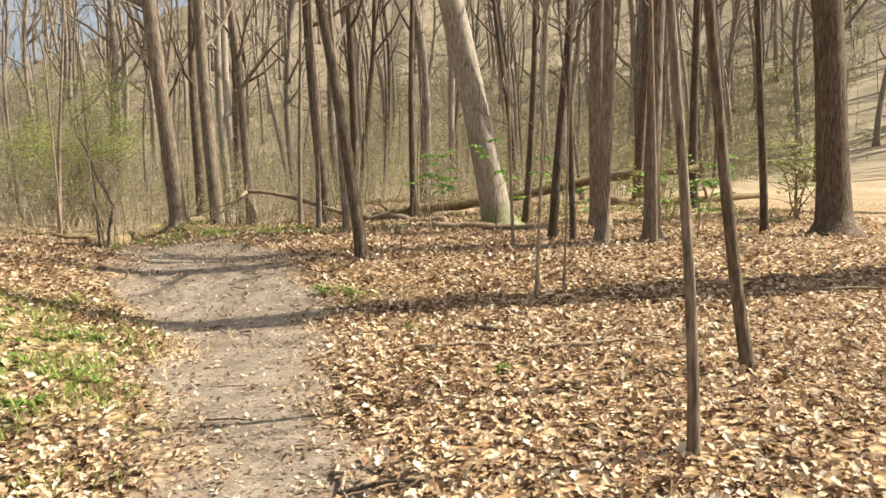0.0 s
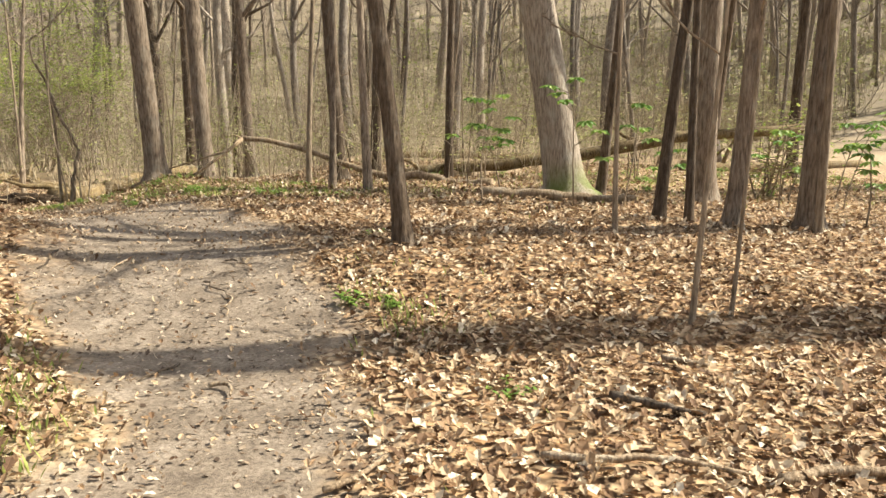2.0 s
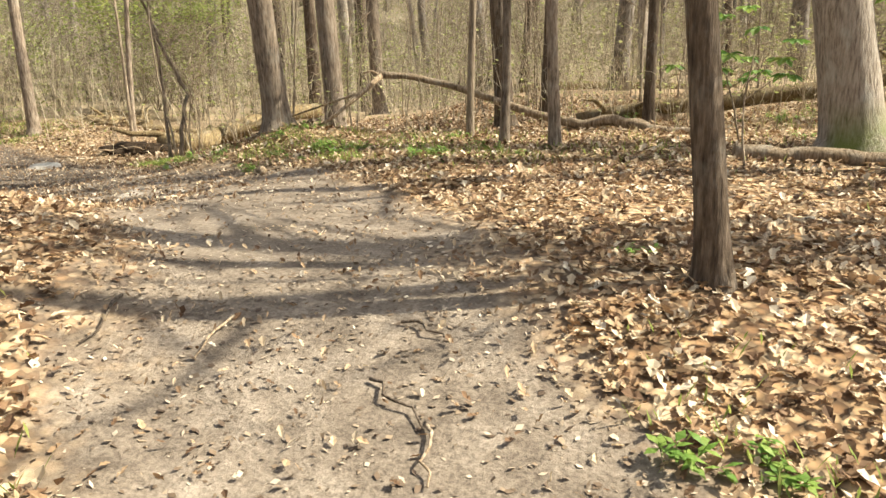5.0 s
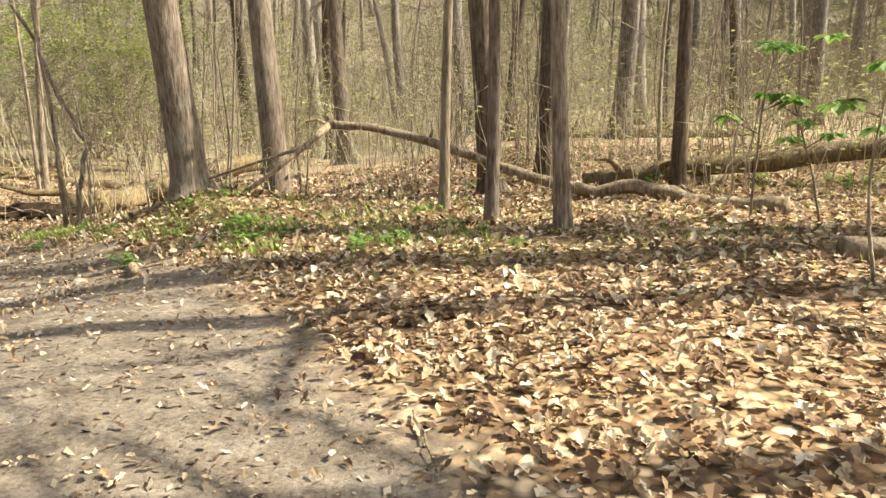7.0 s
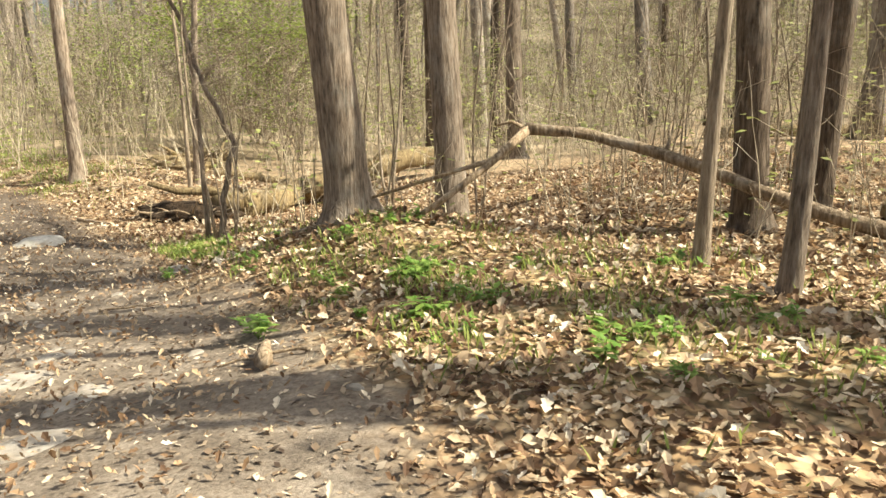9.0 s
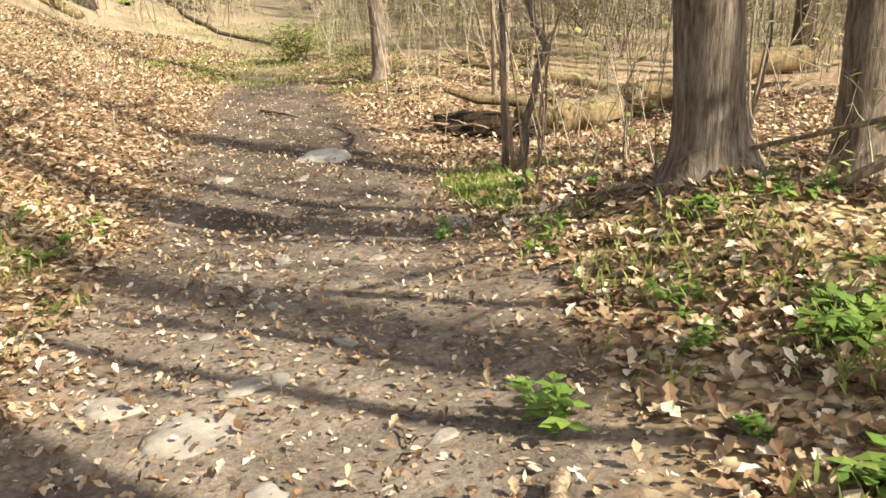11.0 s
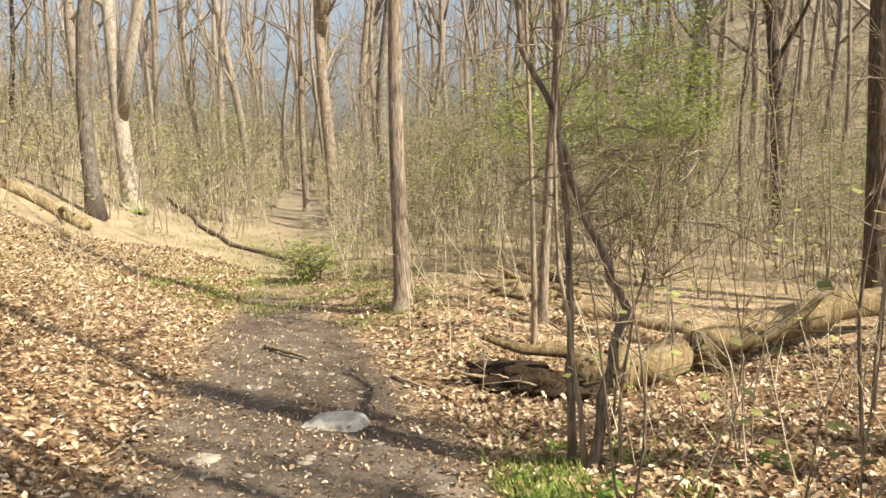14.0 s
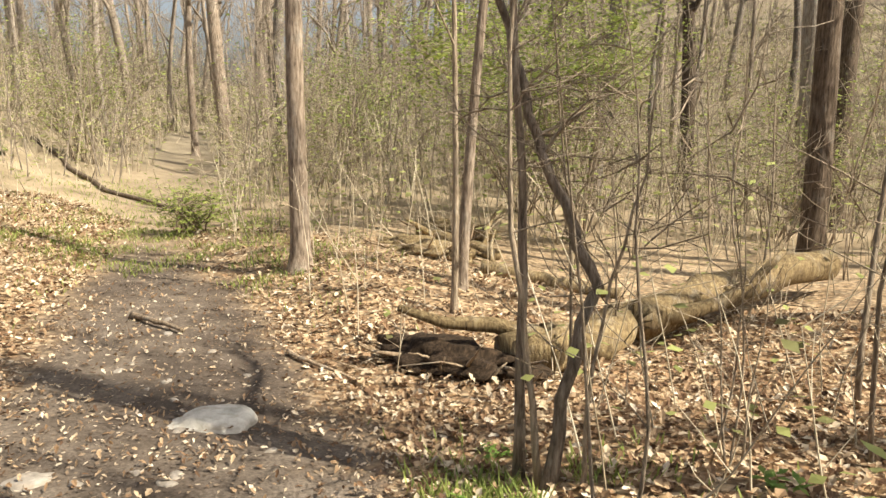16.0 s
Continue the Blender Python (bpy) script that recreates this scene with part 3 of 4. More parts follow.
def whip(seed, tall, girth, stems=1):
    """A thin bare sapling of one or a few stems with side twigs."""
    rng = random.Random(seed)
    top = new("sapling")
    TV, TF = [], []
    for _ in range(stems):
        V, F = [], []
        sp = crooked((rng.gauss(0, 0.03 * stems), rng.gauss(0, 0.03 * stems), -0.05), (rng.gauss(0, 0.12), rng.gauss(0, 0.12), 1), tall * rng.uniform(0.7, 1), 10, rng, 0.07, 0.04)
        rr = [max(girth / 2 * (1 - 0.085 * k), 0.004) for k in range(11)]
        tube(V, F, sp, rr, 6)
        part("stem", mesh_from("stem", V, F, TWIG), top)
        for _ in range(9):
            k = rng.randint(3, 10)
            d = Vector((rng.gauss(0, 0.8), rng.gauss(0, 0.8), rng.uniform(0.1, 0.9)))
            br = crooked(sp[k], d, tall * rng.uniform(0.1, 0.26), 4, rng, 0.2, 0.05)
            tube(TV, TF, br, [rr[k] * 0.5, rr[k] * 0.4, 0.005, 0.004, 0.003], 3, cap=False)
            for _ in range(2):
                tw = crooked(br[2], d + Vector((rng.gauss(0, 0.7), rng.gauss(0, 0.7), 0.3)), tall * 0.08, 2, rng, 0.2)
                tube(TV, TF, tw, [0.005, 0.004, 0.002], 3, cap=False)
    part("crown", mesh_from("crown", TV, TF, TWIG), top)
    return tagged(top, "thin bare sapling in the brush", "sapling", "understorey saplings")


WHIPS = [whip(201, 4.2, 0.035), whip(202, 3.0, 0.026, 3), whip(203, 5.5, 0.05), whip(204, 2.4, 0.02, 4), whip(205, 4.8, 0.04, 2)]


def scatter_wood():
    rng = random.Random(7)
    spots = [(o.matrix_basis.translation.x, o.matrix_basis.translation.y) for o in scene.objects if o.name.startswith("tree") and o.parent is None and o not in PROTOS and o not in FAR_PROTOS]
    eyes = [(0, -1.4), (-1, 3.6), (-1.8, 6.5), (-2.3, 8.4), (-3.4, 10.4), (-4.5, 11.3), (-5.9, 12.6)]

    def clear(x, y, gap):
        out, _ = beside(x, y)
        return out > 1.2 and min(math.hypot(x - a, y - b) for a, b in spots) > gap and min(math.hypot(x - a, y - b) for a, b in eyes) > 7

    made = 0
    first_use = {p: True for p in PROTOS + WHIPS}

    def put(proto, x, y, s):
        m = pose(x, y, ground_z(x, y) - 0.08, rng.gauss(0, 2.5), rng.gauss(0, 2.5), rng.uniform(0, 360))
        if first_use[proto]:
            first_use[proto] = False
            proto.matrix_basis = m
            return proto
        c = copy_thing(proto, m)
        c.scale = (s, s, s * rng.uniform(0.92, 1.1))
        return c

    tries = 0
    while made < 85 and tries < 6000:
        tries += 1
        a, d = radians(rng.uniform(-42, 82)), 11 + 36 * rng.random() ** 0.75
        x, y = -2.5 - math.sin(a) * d, 8 + math.cos(a) * d
        if x > 2 and y < 13 or not clear(x, y, 1.7) or (-10.5 < x < -5.5 and y < 22) or (x < -5 and x > -13 and y < 19) or (x < -4.5 and math.hypot(x + 5.2, y - 12) < 18):
            continue
        put(rng.choice(PROTOS), x, y, rng.uniform(0.8, 1.12))
        spots.append((x, y))
        made += 1
    V, F, TV, TF = [], [], [], []
    shapes = [[(np.array([v.co for v in o.data.vertices]), [tuple(p.vertices) for p in o.data.polygons]) for o in p.children] for p in FAR_PROTOS]

    def join(x, y, s):
        m = np.array((pose(x, y, ground_z(x, y) - 0.1, rng.gauss(0, 2.5), rng.gauss(0, 2.5), rng.uniform(0, 360)) @ Matrix.Diagonal((s, s, s, 1))))
        for (co, polys), (vs, fs) in zip(rng.choice(shapes), ((V, F), (TV, TF))):
            k = len(vs)
            vs.extend((co @ m[:3, :3].T + m[:3, 3]).tolist())
            fs.extend([tuple(i + k for i in p) for p in polys])

    made = 0
    while made < 500:
        a, d = radians(-66 + 146 * rng.random() ** 1.15), 34 + 88 * rng.random() ** 0.9
        x, y = -2.5 - math.sin(a) * d, 8 + math.cos(a) * d
        if clear(x, y, 1.6):
            join(x, y, rng.uniform(0.75, 1.1))
            spots.append((x, y))
            made += 1
    made = 0
    while made < 50:
        a, d = radians(rng.uniform(95, 300)), rng.uniform(14, 50)
        x, y = -2 - math.sin(a) * d, 5 + math.cos(a) * d
        if clear(x, y, 3.2) and not (x > 0 and -16 < y < 30 and x < 34):
            join(x, y, rng.uniform(0.8, 1.15))
            spots.append((x, y))
            made += 1
    for p in FAR_PROTOS:
        for o in p.children:
            bpy.data.objects.remove(o)
        bpy.data.objects.remove(p)
    tagged(new("distant_trunks", mesh_from("distant_trunks", V, F, BARK_FAR)), "bare grey trunks of the distant wood", "woodland", kind="stuff")
    tagged(new("distant_crowns", mesh_from("distant_crowns", TV, TF, CROWN)), "fine bare branches of the distant wood", "woodland", kind="stuff")
    made = 0
    while made < 95:
        a, d = radians(rng.uniform(-36, 75)), 7 + 24 * rng.random()
        x, y = -2.5 - math.sin(a) * d, 8 + math.cos(a) * d
        out, side = beside(x, y)
        if out > 0.9 and y > 10.5 and not (-8 < x < -2.5 and y < 14.6) and not (x > -2.5 and y < 12) and min(math.hypot(x - p, y - q) for p, q in eyes) > 3.2 and not (0 < side < 9 and x > -24) and not (-12 < x < -4 and y < 21 and rng.random() < 0.75):
            put(rng.choice(WHIPS), x, y, rng.uniform(0.55, 1.15))
            made += 1


scatter_wood()


# ---- the crooked sapling clump by the trail ----
def crooked_clump():
    rng = random.Random(77)
    top = thing("sapling_clump", -7.36, 15.82, "clump of crooked bare saplings rising from grass beside the trail", "sapling", sink=0.05)
    lines = [([(0.04, 0.0, 0), (0.08, 0.07, 0.5), (0.17, 0.18, 1.05), (0.06, 0.17, 1.32), (-0.09, 0.12, 1.66), (-0.22, 0.16, 1.95), (-0.32, 0.18, 2.25), (-0.46, 0.04, 2.68), (-0.48, 0.0, 3.0), (-0.15, 0.05, 3.25), (0.2, 0.15, 3.65), (0.4, 0.15, 4.4)], 0.034),
             ([(-0.16, 0.1, 0), (-0.17, 0.1, 0.8), (-0.2, 0.12, 1.5), (-0.26, 0.14, 2.2), (-0.3, 0.15, 3.1), (-0.33, 0.2, 4.2), (-0.3, 0.2, 5.2)], 0.027),
             ([(0.0, 0.02, 0), (-0.08, 0.0, 0.7), (-0.2, 0.0, 1.6), (-0.24, 0.08, 2.4), (-0.1, 0.1, 3.3)], 0.018),
             ([(0.2, 0.02, 0), (0.22, 0.04, 0.5), (0.28, 0.1, 1.1), (0.42, 0.12, 1.6), (0.44, 0.14, 2.1)], 0.012)]
    TV, TF = [], []
    for pts, r in lines:
        V, F = [], []
        fine = []
        for a, b in zip(pts[:-1], pts[1:]):
            for k in range(3):
                fine.append(Vector(a).lerp(Vector(b), k / 3) + Vector((rng.gauss(0, 0.008), rng.gauss(0, 0.008), 0)))
        fine.append(Vector(pts[-1]))
        n = len(fine)
        rr = [r * (1 + 0.35 * math.exp(-k)) * (1 - 0.72 * k / n) for k in range(n)]
        tube(V, F, fine, rr, 9, 0.05, rng)
        part("stem", mesh_from("stem", V, F, BARK if r > 0.025 else TWIG), top)
        for _ in range(16):
            k = rng.randint(n // 3, n - 1)
            d = Vector((rng.gauss(0, 0.8), rng.gauss(0, 0.8), rng.uniform(-0.1, 0.8)))
            br = crooked(fine[k], d, rng.uniform(0.3, 1.0), 5, rng, 0.22, 0.03)
            tube(TV, TF, br, [rr[k] * 0.4, rr[k] * 0.33, 0.005, 0.004, 0.003, 0.002], 4, cap=False)
            for _ in range(3):
                tw = crooked(br[rng.randint(1, 4)], d + Vector((rng.gauss(0, 0.7), rng.gauss(0, 0.7), 0.3)), 0.25, 3, rng, 0.25)
                tube(TV, TF, tw, [0.004, 0.003, 0.003, 0.002], 3, cap=False)
    part("crown", mesh_from("crown", TV, TF, TWIG), top)


crooked_clump()
for sx, sy, ss in ((-6.75, 15.15, 0.5), (-7.6, 16.6, 0.75), (-6.6, 16.4, 0.7), (-6.0, 16.9, 0.75), (-5.6, 16.3, 0.6), (-6.2, 17.9, 0.9), (-4.9, 17.3, 0.8), (-8.1, 18.6, 0.6)):
    near_whip = copy_thing(WHIPS[(int(sx * 10) + int(sy * 10)) % 5], pose(sx, sy, ground_z(sx, sy) - 0.02, 2, -3, sx * 77))
    near_whip.scale = (ss, ss, ss)


# ---- fallen wood ----
def rod(name, pts, radii, material, label, category, sides=9, rough=0.08, seed=1, stubs=0, lift=None):
    """A fallen branch, stick or log that follows pts."""
    rng = random.Random(seed)
    c = Vector(pts[0])
    top = tagged(new(name), label, category)
    top.matrix_basis = Matrix.Translation(c)
    V, F = [], []
    loc, rad = [], []
    for k in range(len(pts) - 1):
        for q in range(3):
            f = q / 3
            loc.append(Vector(pts[k]).lerp(Vector(pts[k + 1]), f) - c + Vector([rng.gauss(0, radii[k] * 0.12) for _ in range(3)]))
            rad.append(radii[k] + (radii[k + 1] - radii[k]) * f)
    loc.append(Vector(pts[-1]) - c)
    rad.append(radii[-1])
    tube(V, F, loc, rad, sides, rough, rng)
    part("stem", mesh_from("stem", V, F, material), top)
    for _ in range(stubs):
        k = rng.randint(1, len(loc) - 2)
        SV, SF = [], []
        d = Vector((rng.gauss(0, 1), rng.gauss(0, 1), rng.uniform(0.1, 1)))
        br = crooked(loc[k], d, rng.uniform(4, 9) * rad[k], 4, rng, 0.2)
        tube(SV, SF, br, [rad[k] * f for f in (0.45, 0.4, 0.33, 0.25, 0.15)], 5, cap=True)
        part("side_branch", mesh_from("side_branch", SV, SF, material), top)
    return top


def arching_branch():
    top = rod("fallen_branch", [(0.3, 13.85, 0.42), (-0.1, 14.15, 0.36), (-0.44, 14.31, 0.40), (-0.88, 14.45, 0.52), (-1.25, 14.54, 0.44), (-1.81, 14.68, 0.56), (-2.45, 14.91, 0.76), (-3.12, 15.12, 0.96), (-3.6, 15.12, 1.05), (-3.94, 15.09, 1.07)],
              [0.085, 0.08, 0.075, 0.072, 0.062, 0.055, 0.05, 0.045, 0.042, 0.05], DEADWOOD, "long dead branch arching over the ground, snapped at its peak", "fallen branch", 10, seed=61, stubs=3)
    c = top.matrix_basis.translation
    rng = random.Random(62)
    for pts, r in (([(-3.92, 15.09, 1.07), (-4.14, 14.68, 0.83), (-4.45, 14.5, 0.58), (-4.72, 14.4, 0.4)], 0.04), ([(-4.1, 14.75, 0.87), (-4.4, 14.62, 0.78), (-5.02, 14.5, 0.58)], 0.024), ([(-3.94, 15.09, 1.07), (-4.05, 15.05, 1.13), (-4.15, 15.0, 1.1)], 0.02)):
        V, F = [], []
        loc = [Vector(p) - c for p in pts]
        tube(V, F, [loc[0].lerp(loc[1], 0.0), loc[0].lerp(loc[1], 0.5)] + loc[1:], [r * f for f in np.linspace(1, 0.45, len(loc) + 1)], 8, 0.08, rng)
        part("broken_end", mesh_from("broken_end", V, F, DEADWOOD), top)


arching_branch()


def flat_log(name, ends, r, material, label, seed, stubs=0, up=0.55):
    (ax, ay), (bx, by) = ends
    pts = []
    for k in range(6):
        f = k / 5
        x, y = ax + (bx - ax) * f, ay + (by - ay) * f
        pts.append((x, y, ground_z(x, y) + r * up))
    return rod(name, pts, [r * (1 - 0.05 * k) for k in range(6)], material, label, "log", 14, 0.05, seed, stubs)


flat_log("fallen_log", ((0.05, 12.05), (2.05, 11.75)), 0.085, DEADWOOD, "pale dead log lying on leaf litter", 63)
rod("fallen_log", [(px, py, ground_z(px, py) + up) for px, py, up in ((-8.5, 17.6, 0.16), (-8.3, 18.2, 0.2), (-8.05, 19.05, 0.26), (-7.7, 19.85, 0.3), (-7.3, 20.75, 0.32), (-6.9, 21.6, 0.3))], [0.2, 0.2, 0.195, 0.185, 0.175, 0.16], ROTWOOD,
    "thick uprooted log lying in the hollow", "log", 16, 0.05, 64, 2)
flat_log("fallen_log", ((-0.3, 15.5), (1.0, 16.6)), 0.1, DEADWOOD, "pale dead log among the brush", 65)
rod("fallen_log", [(-1.3, 15.5, 0.4), (-0.1, 15.6, 0.57), (1.05, 15.62, 0.66), (2.1, 15.6, 0.8), (3.7, 15.58, 1.12), (5.95, 15.6, 1.28)], [0.1, 0.105, 0.11, 0.11, 0.1, 0.08], ROTWOOD,
    "long dark fallen trunk propped against a standing tree", "log", 12, 0.06, 66, 4)
tree("tree", 5.9, 15.78, 0.2, 15, (0.0, 0.0), "straight dark tree that props a fallen trunk", BARK_DARK, 54, limbs=8)
# thin dark rod along the curved dark line that runs down the bank
rod("fallen_branch", [(px, py, ground_z(px, py) + 0.05) for px, py in ((-27.5, 24.2), (-25.6, 23.9), (-24.0, 23.2), (-22.4, 22.8), (-21.0, 22.2), (-19.8, 22.3), (-18.8, 22.1))], [0.05, 0.055, 0.06, 0.06, 0.05, 0.045, 0.035], BARK_DARK,
    "dark crooked rod lying down the leafy bank", "fallen branch", 8, 0.1, 71, 2)
rod("fallen_log", [(px, py, ground_z(px, py) + 0.09) for px, py in ((-20.6, 18.6), (-21.8, 18.3), (-23.0, 17.8), (-24.2, 17.2), (-25.4, 16.5))], [0.12, 0.13, 0.13, 0.12, 0.1], ROTWOOD,
    "dark log lying up the leafy bank", "log", 10, 0.07, 72, 3)
flat_log("fallen_log", ((4.4, 17.4), (9.0, 19.2)), 0.13, ROTWOOD, "long dark log with stubs of branches", 67, 4)
flat_log("fallen_log", ((-10.4, 20.3), (-8.8, 20.6)), 0.09, ROTWOOD, "rotting log in the hollow", 68, 2)
flat_log("fallen_log", ((-12.2, 21.6), (-10.6, 21.0)), 0.12, ROTWOOD, "rotting log among brush", 69, 3)
flat_log("fallen_log", ((-2.5, 22.0), (2.5, 23.5)), 0.13, ROTWOOD, "dark log lying across the forest floor", 70, 3)


def root_plate(x, y, soil_mat, label):
    """The torn-up root plate of the fallen log: a mat of earth with snapped roots."""
    rng = random.Random(81)
    top = thing("root_plate", x, y, label, "roots", sink=0.1)
    bm = bmesh.new()
    bmesh.ops.create_icosphere(bm, subdivisions=4, radius=0.5)
    for v in bm.verts:
        q = noise.noise(v.co * 5) * 0.35 + noise.noise(v.co * 13) * 0.18
        v.co = Vector((v.co.x * 1.4, v.co.y * 0.55, v.co.z * 0.34)) * (1 + 1.3 * q) + Vector((0, 0, 0.1))
    me = bpy.data.meshes.new("earth")
    bm.to_mesh(me)
    bm.free()
    me.materials.append(soil_mat)
    me.polygons.foreach_set("use_smooth", [True] * len(me.polygons))
    part("earth", me, top)
    for _ in range(44):
        V, F = [], []
        a = rng.uniform(0, 2 * math.pi)
        s = Vector((math.cos(a) * 0.55, math.sin(a) * 0.2, rng.uniform(0, 0.2)))
        d = Vector((math.cos(a), math.sin(a) * 0.9 - 0.3, rng.uniform(-0.3, 0.5)))
        r = rng.uniform(0.008, 0.028)
        tube(V, F, crooked(s, d, rng.uniform(0.25, 0.7), 5, rng, 0.28), [r, r * 0.85, r * 0.7, r * 0.5, r * 0.35, r * 0.2], 6, 0.1, rng)
        part("root", mesh_from("root", V, F, DEADWOOD), top)


# the hollow's shade is put into this plate's earth colour
root_plate(-8.95, 17.45, SHADED_EARTH, "torn root plate of earth and snapped roots, darkened like a shaded hollow")
root_plate(-11.45, 20.5, ROTWOOD, "rusty brown heap of rotting wood and roots")
root_plate(-12.2, 22.3, ROTWOOD, "rusty brown heap of rotting wood and roots")


def stick(ax, ay, bx, by, r, seed, bow=0.05, label="dry broken stick lying on the ground"):
    rng = random.Random(seed)
    pts = []
    for k in range(6):
        f = k / 5
        x = ax + (bx - ax) * f + rng.gauss(0, bow * 0.4)
        y = ay + (by - ay) * f + rng.gauss(0, bow * 0.4)
        pts.append((x, y, ground_z(x, y) + r * 0.8 + 0.012 + 0.3 * bow * math.sin(f * math.pi)))
    return rod("stick", pts, [r * (1 - 0.1 * k) for k in range(6)], DEADWOOD if seed % 2 else BARK_DARK, label, "stick", 7, 0.1, seed, 0)


stick(-0.05, 4.75, 0.78, 4.5, 0.02, 301, 0.06, "crooked dark branch half buried in leaves")
stick(0.75, 4.5, 1.95, 4.75, 0.026, 303, 0.05, "weathered branch half buried in leaves")
stick(1.5, 4.3, 1.62, 3.5, 0.014, 304)
stick(-0.42, 2.3, -0.3, 1.95, 0.013, 305)
stick(-0.35, 1.98, 0.1, 2.05, 0.012, 306)
stick(4.1, 6.6, 5.0, 6.4, 0.02, 307, 0.06, "pale bleached branch on the leaves")
stick(0.35, 5.45, 0.75, 5.2, 0.03, 308, 0.02, "short piece of dead branch on the leaves")
stick(0.78, 6.05, 1.0, 5.9, 0.026, 309, 0.02, "short piece of dead branch on the leaves")
stick(-2.3, 7.45, -2.05, 7.2, 0.008, 310)
stick(-2.05, 7.2, -1.98, 6.85, 0.008, 311)
stick(-2.25, 7.9, -2.05, 7.75, 0.008, 312)
stick(-1.72, 5.75, -1.58, 5.6, 0.014, 313)
stick(-0.95, 4.5, -0.6, 4.9, 0.014, 315)
stick(-11.98, 16.73, -11.2, 16.7, 0.03, 317, 0.04, "bare stick lying across the trail")
stick(-10.2, 16.9, -9.3, 16.75, 0.02, 319, 0.02, "bare stick at the trail edge")
stick(-6.45, 13.1, -6.05, 13.25, 0.009, 321)
stick(-4.35, 12.2, -4.75, 12.0, 0.01, 323)
stick(-4.48, 11.95, -4.64, 12.25, 0.045, 325, 0.01, "mossy stub of wood set in the ground")
stick(-6.6, 15.2, -5.9, 15.3, 0.022, 327)
stick(-5.1, 14.25, -6.3, 14.75, 0.016, 329)
stick(-0.5, 8.9, -0.1, 9.7, 0.02, 331)
stick(-5.0, 10.6, -4.75, 10.5, 0.02, 333)
for q in range(46):
    rr = random.Random(900 + q)
    qx, qy = rr.uniform(-7, 4), rr.uniform(2, 13)
    qa, ql = rr.uniform(0, 6.28), rr.uniform(0.12, 0.45)
    stick(qx, qy, qx + math.cos(qa) * ql, qy + math.sin(qa) * ql, rr.uniform(0.004, 0.009), 400 + q, 0.02, "small dead twig on the ground")


# ---- stones ----
def stone(x, y, w, d, h, seed, label="pale flat stone bedded in the trail", sink=0.5):
    rng = random.Random(seed)
    bm = bmesh.new()
    bmesh.ops.create_icosphere(bm, subdivisions=3, radius=0.5)
    off = Vector((seed * 1.7, seed * 0.3, 0))
    for v in bm.verts:
        q = noise.noise(v.co * 1.9 + off) * 0.5 + noise.noise(v.co * 6 + off) * 0.14
        v.co = v.co * (1 + q)
        v.co = Vector((v.co.x * w, v.co.y * d, max(-0.4, min(v.co.z, 0.36)) * h))
    me = bpy.data.meshes.new("stone")
    bm.to_mesh(me)
    bm.free()
    me.materials.append(PALE_STONE if h > 0.2 else STONE)
    me.polygons.foreach_set("use_smooth", [True] * len(me.polygons))
    ob = new("stone", me)
    ob.matrix_basis = pose(x, y, ground_z(x, y) + h * (0.4 - sink), 0, 0, rng.uniform(0, 180))
    return tagged(ob, label, "stone")


stone(-9.49, 15.56, 0.56, 0.36, 0.26, 1, "pale rounded boulder set in the trail").rotation_euler = (0, 0, radians(38))
stone(-5.86, 11.9, 0.46, 0.32, 0.07, 2, sink=0.6)
stone(-6.35, 11.84, 0.24, 0.17, 0.06, 3)
stone(-6.02, 12.22, 0.2, 0.12, 0.06, 4)
stone(-5.3, 11.7, 0.42, 0.24, 0.06, 5, sink=0.58)
stone(-7.33, 13.4, 0.18, 0.1, 0.09, 6)
stone(-7.5, 13.2, 0.2, 0.1, 0.06, 7)
stone(-5.0, 11.2, 0.4, 0.28, 0.06, 8, sink=0.58)
stone(-9.6, 14.5, 0.3, 0.18, 0.07, 9)
stone(-6.75, 14.4, 0.34, 0.2, 0.14, 10, "dark flat stone half hidden by grass")
for q in range(60):
    rr = random.Random(1300 + q)
    f = rr.random()
    qx, qy = -4.6 - 7.0 * f + rr.gauss(0, 0.5), 11.2 + 5.7 * f + rr.gauss(0, 0.45)
    s = rr.uniform(0.04, 0.12)
    stone(qx, qy, s, s * 0.7, s * 0.5, 20 + q, "small pale stone on the trail")


